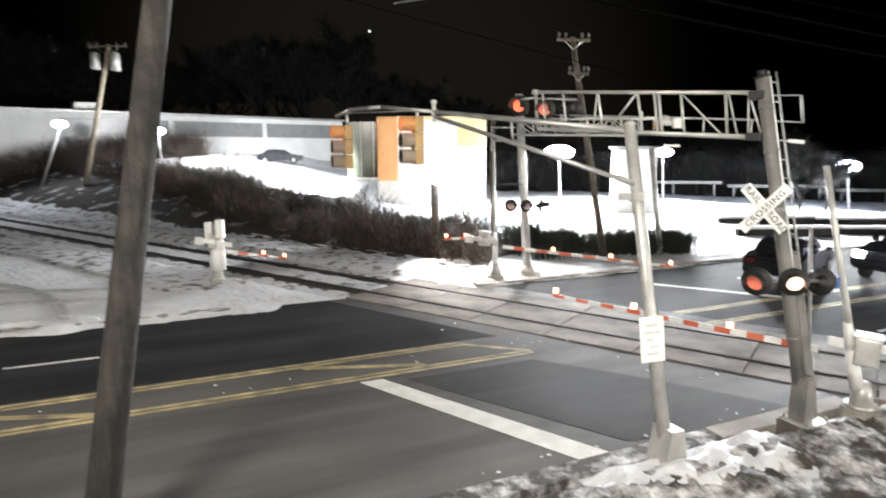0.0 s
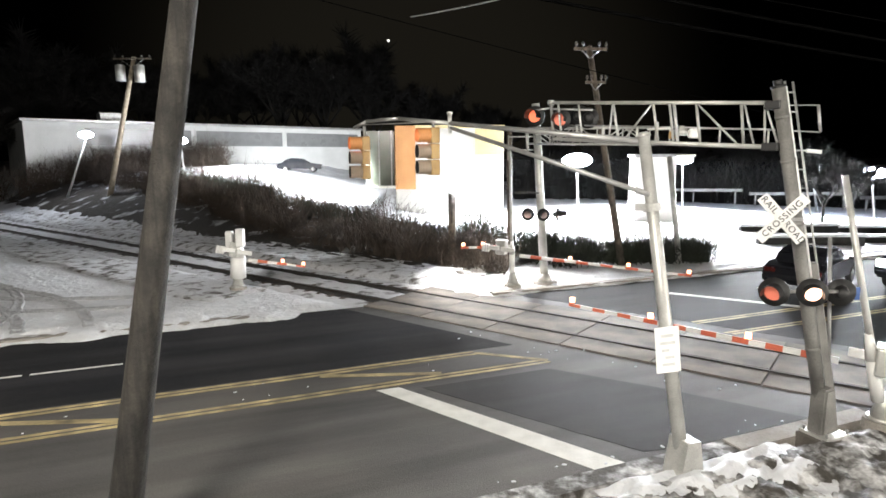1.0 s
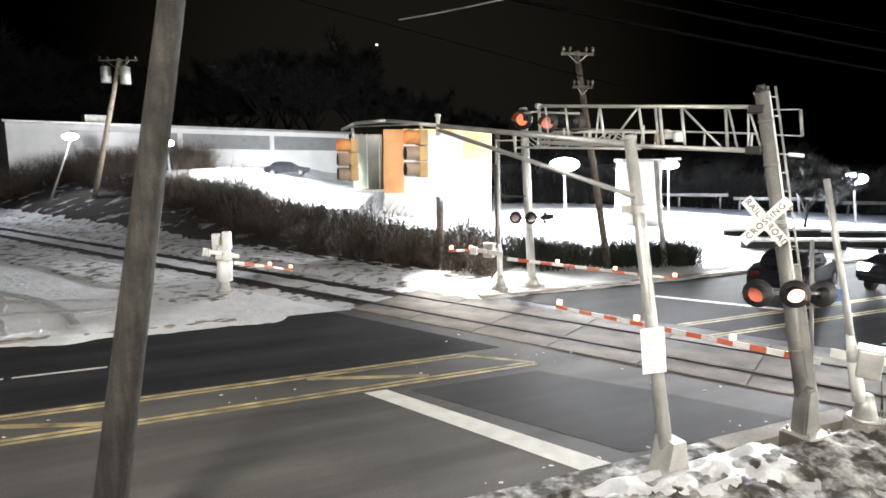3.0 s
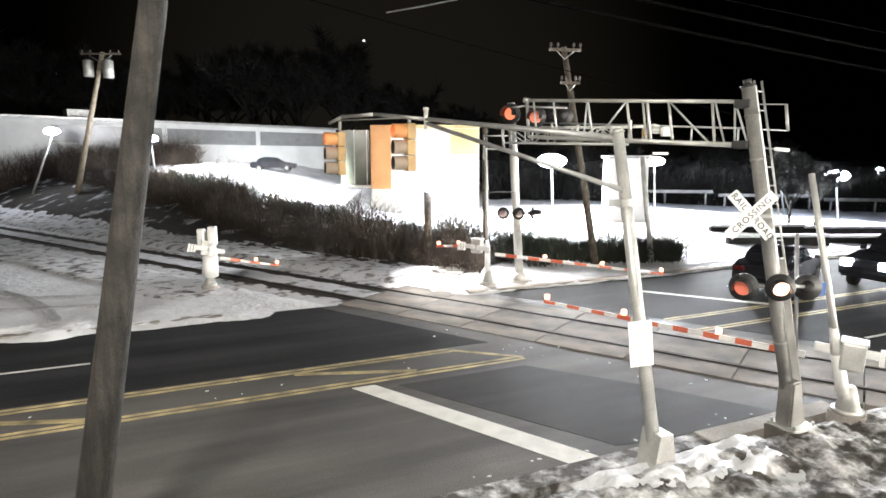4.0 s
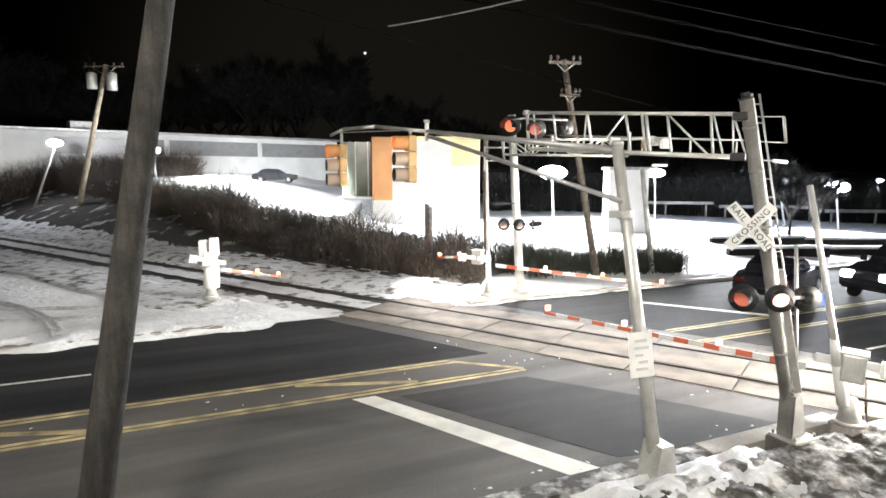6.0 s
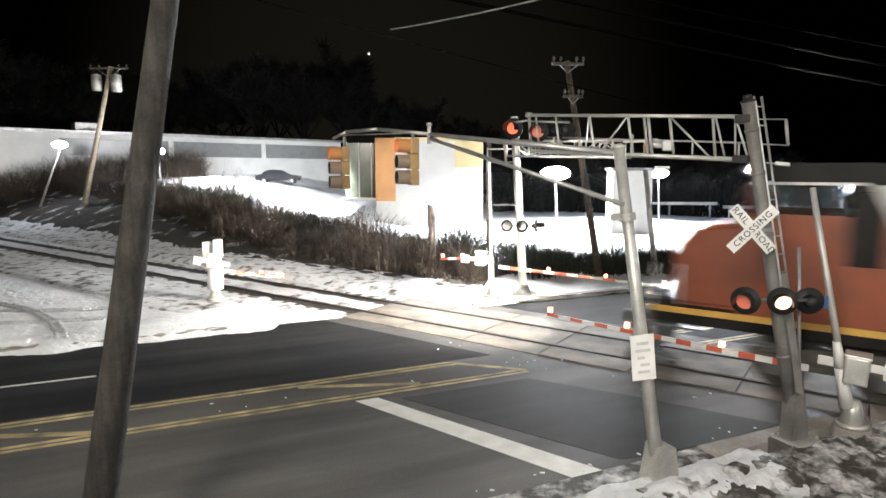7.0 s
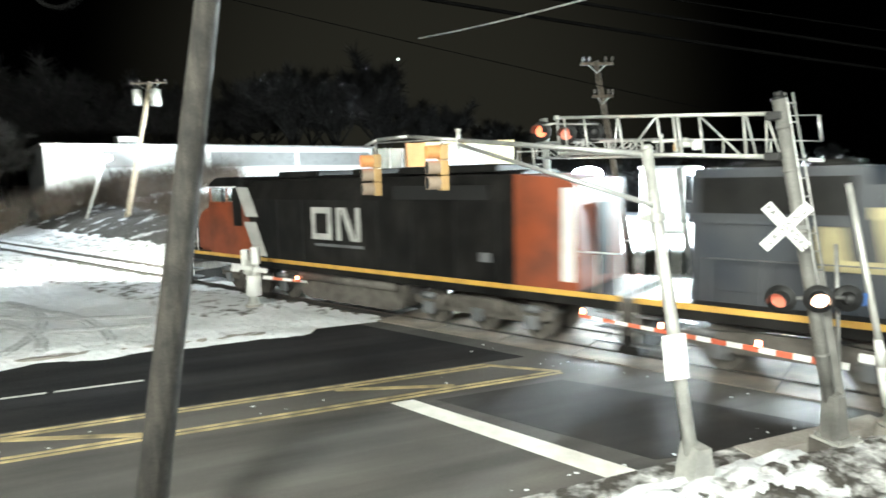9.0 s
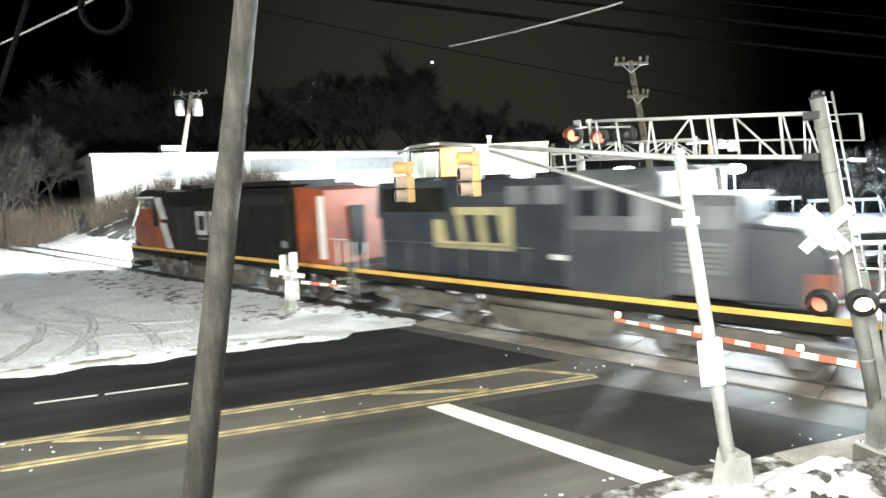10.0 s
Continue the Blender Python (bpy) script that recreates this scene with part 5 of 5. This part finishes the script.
def bare_tree(seed, tall, dense=1.0):
    """A winter tree: tapered trunk, limbs forking three times, fine twig sprays."""
    rnd = random.Random(seed)
    ob = base("tree", (0, 0, 0), 0, "dark leafless winter tree on the skyline", "tree", "trees of the skyline")
    bm = bmesh.new()
    verts, faces = [], []

    def spray(p, d, ln):
        for _ in range(int(30 * dense)):
            e = (d + Vector((rnd.gauss(0, 0.7), rnd.gauss(0, 0.7), rnd.gauss(0.1, 0.6)))).normalized()
            q = p + d * ln * rnd.uniform(-0.2, 0.9)
            s = e.cross(Vector((rnd.uniform(-1, 1), rnd.uniform(-1, 1), 0.3))).normalized() * ln * 0.032
            i = len(verts)
            verts.extend([tuple(q + s), tuple(q - s), tuple(q + e * ln * rnd.uniform(0.5, 1.0))])
            faces.append((i, i + 1, i + 2))

    def limb(p, d, ln, r, level):
        q = p + d * ln
        rod(bm, p, q, r, r * 0.62, 6)
        if level == 3:
            spray(q, d, ln * 1.1)
            return
        if level > 1:
            spray(p + d * ln * 0.6, d, ln * 0.8)
        for _ in range(3 if level else 5):
            e = (d * 0.8 + Vector((rnd.gauss(0, 0.55), rnd.gauss(0, 0.55), rnd.gauss(0.25, 0.2)))).normalized()
            limb(p + d * ln * rnd.uniform(0.6, 1.0), e, ln * rnd.uniform(0.55, 0.75), r * 0.55, level + 1)

    limb(Vector((0, 0, -0.3)), Vector((rnd.gauss(0, 0.05), rnd.gauss(0, 0.05), 1)).normalized(), tall * 0.36, tall * 0.02, 0)
    part("trunk", bm, SILHOUETTE_BARK, ob)
    mesh = bpy.data.meshes.new("crown")
    mesh.from_pydata(verts, [], faces)
    mesh.materials.append(SILHOUETTE_BARK)
    crown = new("crown", mesh)
    crown.parent = ob
    return ob

DARK_GREY = material("grey_window_band", (0.20, 0.205, 0.205), 0.3, second=(0.15, 0.155, 0.155), scale=0.8, mix=0.2, bump=0)
FLASH_DIM = glow("fading_flasher_lens", (1.0, 0.24, 0.14), 0.20)
FLASH_RED = glow("lit_overhead_lens", (1.0, 0.20, 0.09), 0.95)

ground()
road()
kerbs()
near_verge()
ridge("snow_ridge", -40, 2.6, ROAD_FAR - 0.35, 1.5, 0.24, 0.22, SNOW, "ploughed snow along the far verge", 3)
ridge("snow_ridge", 7.6, 40, ROAD_FAR - 0.15, 1.2, 0.20, 0.25, SNOW, "ploughed snow along the far verge", 8, 0.2)
ridge("snow_pile", 4.6, 8.2, 5.1, 1.1, 0.42, 0.09, SNOW, "lumpy bright snow pile round the signal pole", 5, 0.2)
track()

# ---- posts and signals ----
utility_pole((-4.04, 6.1, 0.0), (-2.49, 6.1, 7.6), 0.192, 0.112, "thick dark wooden utility pole by the near kerb", mat=DIM_WOOD)
utility_pole((-28.79, 47.0, height(-28.79, 47.0)), (-25.85, 47.0, 12.4), 0.22, 0.16, "leaning wooden pole with transformers on the snowy bank",
             crossarm=((0.985, 0.7, 3.0, 0),), cans=((-0.78, 0.885, 0.58), (0.74, 0.88, 0.62)), mat=LIT_WOOD)
utility_pole((6.38, 24.5, 0.1), (4.74, 24.5, 8.78), 0.15, 0.11, "tall wooden pole with crossarms behind the far gate",
             crossarm=((0.985, 0.35, 1.3, 8), (0.84, 0.3, 0.8, 8)))
utility_pole((8.89, 25.0, 0.0), (8.21, 25.0, 4.51), 0.12, 0.10, "short grey pole behind the far gate", mat=ALUMINIUM)
utility_pole((1.75, 24.0, 0.0), (1.62, 24.0, 5.7), 0.12, 0.11, "dark pole beside the white building")
traffic_signal()
cantilever()
far_signal_mast()
gate_unit((6.75, 9.5, 0.12), (5.79, 9.5, 4.18), (6.50, 9.42, 1.25), (6.15, 9.80, 1.12), (2.19, 12.72, 1.34),
          "white crossing gate with a lowered red and white arm", 18, (0.28, 0.64, 0.985))
SHORT_GATE = gate_unit((-7.78, 19.56, 0.1), (-7.66, 19.5, 2.05), (-7.68, 19.5, 1.45), (-7.40, 19.55, 1.15), (-5.75, 20.6, 0.72),
          "short white crossing gate beside the snowy track", 6, (0.6, 0.97), post_r=0.15)
boxes("signal_case", [((-7.92, 19.42, 1.86), (0.24, 0.26, 0.56))], WHITE_PAINT, SHORT_GATE, "white signal case", 0.04)
boxes("signal_case", [((-7.56, 19.42, 1.92), (0.26, 0.26, 0.60))], WHITE_PAINT, SHORT_GATE, "white signal case", 0.04)
gate_unit((1.54, 20.2, 0.08), (1.40, 20.2, 4.77), (1.30, 20.1, 1.45), (1.75, 20.0, 1.22), (6.66, 17.75, 0.98),
          "white far crossing gate with a lowered banded arm", 14, (0.32, 0.66, 0.985), (-0.25, 21.3, 1.3))
BLADE = base("signpost", (0, 0, 0), 0, "tall pale signpost behind the gate mechanism", "signpost")
rods("post", [((6.02, 9.72, 0.1), (5.78, 9.72, 3.2), 0.03)], STEEL, BLADE)
boxes("plate", [((6.06, 9.42, 2.35), (0.14, 0.02, 0.20))], BLUE_PLATE, BLADE, "small blue plate")

CORNER = base("street_lamp", (-0.63, 24.6, 0.1), 0, "dark post with a glaring floodlight behind the brush", "street lamp")
rods("post", [((0, 0, -0.2), (-0.02, 0, 3.0), (0.17, 0.15))], OLD_WOOD, CORNER)
boxes("lamp_head", [((0.02, 0.05, 3.08), (0.5, 0.25, 0.16))], ALUMINIUM, CORNER, "", 0.03)
bm = bmesh.new()
ball(bm, (0.1, -0.08, 3.1), 0.2, 14, (1.3, 0.8, 0.7))
part("lens", bm, LAMP_GLOW, CORNER, "glaring white lamp lens", True)

# ---- lot lamps ----
floodlight((-34.4, 50, height(-34.4, 50)), (-32.1, 50, 6.5), "floodlight on a leaning pole over the bank")
floodlight((-26.3, 55, height(-26.3, 55)), (-26.5, 55, 6.1), "floodlight beside the long building", power_size=0.5)
floodlight((8.3, 45, -0.2), (8.06, 45, 4.15), "floodlight over the snowy lot", power_size=0.75)
floodlight((19.5, 55, -0.5), (19.25, 55, 4.1), "floodlight over the snowy lot", power_size=0.6)
floodlight((31.5, 55, -0.7), (30.66, 55, 3.3), "floodlight over the snowy lot", power_size=0.45)
floodlight((33.2, 50, -0.7), (32.65, 50, 2.95), "floodlight over the snowy lot", power_size=0.7)
floodlight((50.0, 70, -1.2), (50.6, 70, 3.2), "distant floodlight beyond the lot", power_size=0.3)

# ---- buildings and lot ----
long_building()
orange_building()
box_building((12.75, 42.2, -0.4), (2.7, 1.6, 4.9), 0, "narrow white block behind the crossing", STUCCO, 0)
for i in range(4):
    x0, y0 = 23.0 + 9.5 * i, 62 - 2.0 * i
    ob = base("guard_rail", (x0, y0, -0.2 - 0.3 * i), -8, "pale rail along the top of the lot", "guard rail", "rails of the lot")
    boxes("beam", [((0, 0, 1.35), (9.3, 0.15, 0.30))], STEEL, ob)
    each_box("post", [((k, 0.1, 0.5), (0.15, 0.15, 1.8)) for k in (-4, 0, 4)], STEEL, ob)
for x, y, ln, t in ((17.5, 31.0, 5.5, 4), (24.5, 33.0, 6.5, 2), (25.5, 38.0, 9.0, 0), (19.5, 37.0, 6.0, 4)):
    ob = base("low_wall", (x, y, height(x, y)), t, "low dark wall capped with snow in the lot", "wall", "low walls of the lot")
    boxes("wall", [((0, 0, 0.14), (ln, 0.3, 0.52))], BLACK_PAINT, ob)
    boxes("snow_cap", [((0, 0, 0.47), (ln + 0.1, 0.5, 0.15))], SNOW, ob, "", 0.05)
sedan((12.0, 21.0, 0), 46, CAR_BLACK, "black sedan waiting beyond the crossing")
sedan((16.2, 20.7, 0), 204, CAR_BLACK, "dark tall car with shining headlights on the road", True, 1.3)

# ---- plants ----
rnd = random.Random(11)
spots = []
for _ in range(560):
    s, o = 11.5 + 50 * rnd.random() ** 1.4, 4.6 + abs(rnd.gauss(0, 2.7))
    o += max(0.0, s - 20) * 0.15
    p = on_track(s, o)
    if p.dot(N) > 19.5 and p.x < 1.2:
        spots.append((p.x, p.y, (0.22 + 1.1 * abs(noise.noise(Vector((p.x * 0.42, p.y * 0.42, 7)))) * 2) * rnd.uniform(0.6, 1.15)))
bm = bmesh.new()
rows = []
for i in range(111):
    s = 12.0 + 0.5 * i
    row = []
    for k in range(17):
        o = 3.6 + max(0.0, s - 20) * 0.03 + 0.5 * noise.noise(Vector((s * 0.7, 0, 3))) + k * (0.44 + 0.08 * noise.noise(Vector((s * 0.2, 9, 3))))
        p = on_track(s, o)
        row.append(bm.verts.new((p.x, p.y, height(p.x, p.y) + (0.05 if 0 < k < 16 else -0.06))))
    rows.append(row)
for r, q in zip(rows, rows[1:]):
    for k in range(16):
        bm.faces.new((r[k], r[k + 1], q[k + 1], q[k]))
tagged(part("bank_soil", bm, BANK_SOIL, None, "", True), "dark leaf litter and soil showing through snow on the bank", "soil", kind="stuff")
for _ in range(150):
    f, d = rnd.uniform(0.0, 0.5), rnd.uniform(1.6, 5.0)
    spots.append((-42.5 + 28.0 * f + 0.674 * d - 1.0, 56.5 + 25.5 * f - 0.739 * d, rnd.uniform(1.1, 1.8)))
side = random.Random(31)
spots += [(side.uniform(-55, -43.6), side.uniform(48.5, 55.0), side.uniform(1.0, 2.2)) for _ in range(170)]
row = random.Random(17)
crest = []
for i in range(34):
    a, k = 12.5 + 1.05 * i + row.uniform(-0.3, 0.3), row.uniform(0.65, 1.25)
    for _ in range(5):
        p = on_track(a + row.gauss(0, 0.28), 10.3 + max(0.0, a - 20) * 0.03 + row.gauss(0, 0.3))
        crest.append((p.x, p.y, k))
brush("hedge", crest, "row of dark twiggy shrubs along the top of the bank", 23, 1.35, LEAF, 70)
brush("brush", spots, "dense leafless dark brush on the bank", 4, 1.9, twigs=60)
spots = [(2.6 + 7.4 * rnd.random(), 25.6 + rnd.gauss(0, 0.5), rnd.uniform(0.6, 1.0)) for _ in range(90)]
brush("hedge", spots, "low dark hedge behind the far gate", 6, 1.25, LEAF, 110)
# added screen of twigs that keeps the area past the lot black
spots = [(x, 66 - 0.07 * x + rnd.gauss(0, 1.0), rnd.uniform(0.8, 1.2)) for x in np.arange(5.0, 75.0, 0.22)]
brush("thicket", spots, "dark thicket added to hide the ground beyond the lot", 9, 4.6, SILHOUETTE_BARK, 90)
for k, (cx, cy, r, a0, a1) in enumerate(((-19.5, 9.0, 9.6, 15, 75), (-19.5, 9.0, 11.2, 18, 78), (-13.5, 27.5, 9.4, 215, 290), (-13.5, 27.5, 10.9, 212, 288), (-22.0, 12.0, 8.3, 0, 62), (-22.0, 12.0, 9.8, 4, 66))):
    bm = bmesh.new()
    rows = []
    for i in range(41):
        a = radians(a0 + (a1 - a0) * i / 40)
        wob = 0.12 * noise.noise(Vector((i * 0.3, k, 0)))
        rows.append([bm.verts.new((cx + (r + wob + d) * math.cos(a), cy + (r + wob + d) * math.sin(a), height(cx + (r + wob + d) * math.cos(a), cy + (r + wob + d) * math.sin(a)) + h))
                     for d, h in ((-0.17, 0.0), (-0.12, 0.05), (-0.06, 0.012), (0.06, 0.012), (0.12, 0.05), (0.17, 0.0))])
    for p, q in zip(rows, rows[1:]):
        for c in range(5):
            bm.faces.new((p[c], p[c + 1], q[c + 1], q[c]))
    tagged(part("tyre_track", bm, PACKED_SNOW, None, "", True), "curved tyre track pressed into the snow", "tyre track", "tyre tracks in the snow")
for o0, o1, s0, s1 in ((-4.6, -1.7, 16.5, 62.0), (1.7, 4.6, 13.0, 62.0)):
    bm = bmesh.new()
    rows = []
    for i in range(111):
        f = s0 + (s1 - s0) * i / 110
        wob = 0.7 * noise.noise(Vector((f * 0.5, o0, 2)))
        row = []
        for k in range(15):
            p = on_track(f, (o0 + wob if o0 < 0 else o0) + (o1 - o0 - (wob if o0 < 0 else -wob)) * k / 14)
            edge = k in (0, 14) or i in (0, 110)
            bump = 0.05 * noise.noise(Vector((p.x * 2.1, p.y * 2.1, 6))) + 0.03 * noise.noise(Vector((p.x * 5, p.y * 5, 1)))
            row.append(bm.verts.new((p.x, p.y, height(p.x, p.y) + (-0.05 if edge else 0.05 + bump) - (0.3 if p.dot(N) < 17.9 else 0))))
        rows.append(row)
    for r, q in zip(rows, rows[1:]):
        for k in range(14):
            bm.faces.new((r[k], r[k + 1], q[k + 1], q[k]))
    tagged(part("trackside_snow", bm, GRIT, None, "", True), "rough old snow with gravel and dirt along the track", "snow", kind="stuff")
TREES = [bare_tree(k, 17.0, 3.4) for k in (1, 2, 3, 4)]
places = []
for i in range(46):
    x = -95 + 165 * (i + rnd.random()) / 46
    y = rnd.uniform(105, 135)
    places.append((x, y, rnd.uniform(1.1, 1.6) if x < -12 else rnd.uniform(0.75, 1.1) if x < 12 else rnd.uniform(0.5, 0.75)))
places += [(-52, 60, 0.7), (-49, 52, 0.55), (-46.5, 49, 0.6), (-55, 66, 0.8), (23.5, 40.5, 0.38), (27.5, 44, 0.3)]
for i, (x, y, k) in enumerate(places):
    m = Matrix.Translation((x, y, height(x, y))) @ pose(0, 0, 0, 0, 0, rnd.uniform(0, 360))
    ob = TREES[i % 4]
    if i >= 4:
        ob = copy_thing(TREES[i % 4], m)
    ob.matrix_basis = m @ Matrix.Diagonal((k, k, k, 1))

# ---- small litter ----
bm = bmesh.new()
for _ in range(55):
    k = rnd.random()
    if k < 0.45:
        p = on_road(rnd.uniform(-12, 5), 11.6 + rnd.gauss(0, 0.5))
    elif k < 0.7:
        p = on_road(rnd.uniform(3, 9), rnd.choice((6.75, 6.8, 6.9)) + abs(rnd.gauss(0, 0.12)))
    else:
        p = on_track(rnd.uniform(2, 9), -2.2 + rnd.gauss(0, 0.25))
    r = rnd.uniform(0.010, 0.028)
    bmesh.ops.create_icosphere(bm, subdivisions=1, radius=r, matrix=Matrix.Translation((p.x, p.y, 0.008)) @ pose(0, 0, 0, 0, 0, rnd.uniform(0, 360)) @ Matrix.Diagonal((1.8, 1.0, 0.5, 1)))
tagged(part("snow_crumbs", bm, SNOW), "crumbs of hard snow scattered on the asphalt", "snow", kind="stuff")
sedan((-17.4, 62.0, height(-17.4, 62.0)), 10, CAR_BLACK, "dark car parked in the snow before the long building")

# ---- overhead cables ----
def cable(points, r, label, mat=CABLE_BLACK):
    data = bpy.data.curves.new("cable", "CURVE")
    data.dimensions, data.bevel_depth, data.bevel_resolution = "3D", r, 2
    sp = data.splines.new("POLY")
    p, q, sag = points
    n = 16
    sp.points.add(n)
    for i in range(n + 1):
        v = Vector(p).lerp(Vector(q), i / n) - Z * sag * 4 * (i / n) * (1 - i / n)
        sp.points[i].co = (*v, 1)
    data.materials.append(mat)
    return tagged(new("overhead_cable", data), label, "cable", "overhead cables")


cable(((-8.0, 5.0, 7.55), (14.0, 16.2, 6.3), 0.16), 0.03, "thick black overhead cable")
cable(((-6.6, 5.2, 7.45), (15.5, 16.6, 6.6), 0.10), 0.028, "thick black overhead cable")
cable(((-4.5, 6.4, 7.5), (16.0, 17.3, 7.2), 0.06), 0.014, "thin black overhead cable")
cable(((-1.05, 11.50, 7.06), (1.50, 7.60, 6.61), 0.03), 0.012, "thin pale overhead wire", STEEL)
cable(((-14.0, 14.0, 11.0), (10.5, 22.0, 6.0), 0.15), 0.014, "thin black overhead wire")
cable(((-9.0, 8.6, 6.62), (-3.0, 6.2, 7.25), 0.02), 0.012, "thin pale overhead wire", STEEL)
cable(((-5.55, 6.8, 7.6), (-6.9, 6.4, 4.2), 0.05), 0.03, "slack black cable hanging down")
bm = bmesh.new()
for i in range(28):
    a0, a1 = 2 * math.pi * i / 28, 2 * math.pi * (i + 1) / 28
    for k in (0.0, 0.035):
        rod(bm, (-4.02 + 0.27 * math.cos(a0), 5.62 + k, 6.44 + 0.25 * math.sin(a0)), (-4.02 + 0.27 * math.cos(a1), 5.62 + k, 6.44 + 0.25 * math.sin(a1)), 0.022, seg=8)
rod(bm, (-4.02, 5.64, 6.66), (-4.02, 7.03, 7.38), 0.012, seg=6)
tagged(part("cable_coil", bm, CABLE_BLACK, None, "", True), "coil of spare black cable hung beside the pole", "cable")

bm = bmesh.new()
ball(bm, (-153.5, 1200, 231), 2.2, 10)
tagged(part("star", bm, STAR), "single bright star in the night sky", "star")

# ---- train ----
LEAD_WHEELS, SECOND_WHEELS = [], []
LEAD = lead_engine(LEAD_WHEELS)
SECOND = second_engine(SECOND_WHEELS)
HEADING = math.degrees(math.atan2(E.y, E.x))
# seconds, and how far the leading coupler has come along the track
RUN = ((0.0, -65.0), (2.5, -40.0), (5.0, -14.8), (6.8, 1.8), (7.0, 3.6), (7.2, 5.8), (7.5, 8.8), (8.0, 14.45), (8.5, 18.9), (9.0, 24.0), (9.5, 29.3), (10.0, 35.0))


def run_at(t):
    for (t0, s0), (t1, s1) in zip(RUN, RUN[1:]):
        if t <= t1:
            return s0 + (s1 - s0) * (t - t0) / (t1 - t0)
    return RUN[-1][1]


def motions():
    def train_pose(t, back):
        p = on_track(run_at(t) - back, 0, 0.041)
        return pose(p.x, p.y, p.z, 0, 0, HEADING)

    for ob, back in ((LEAD, 0.0), (SECOND, 19.3)):
        walk(ob, [(t, train_pose(t, back)) for t, _ in RUN])
    for ob, c in LEAD_WHEELS + SECOND_WHEELS:
        rows = []
        for i in range(151):
            t = i / 15
            rows.append((t, pose(c.x, c.y, c.z, 0, math.degrees(run_at(t) / 0.53) % 360, 0)))
        walk(ob, rows)


motions()
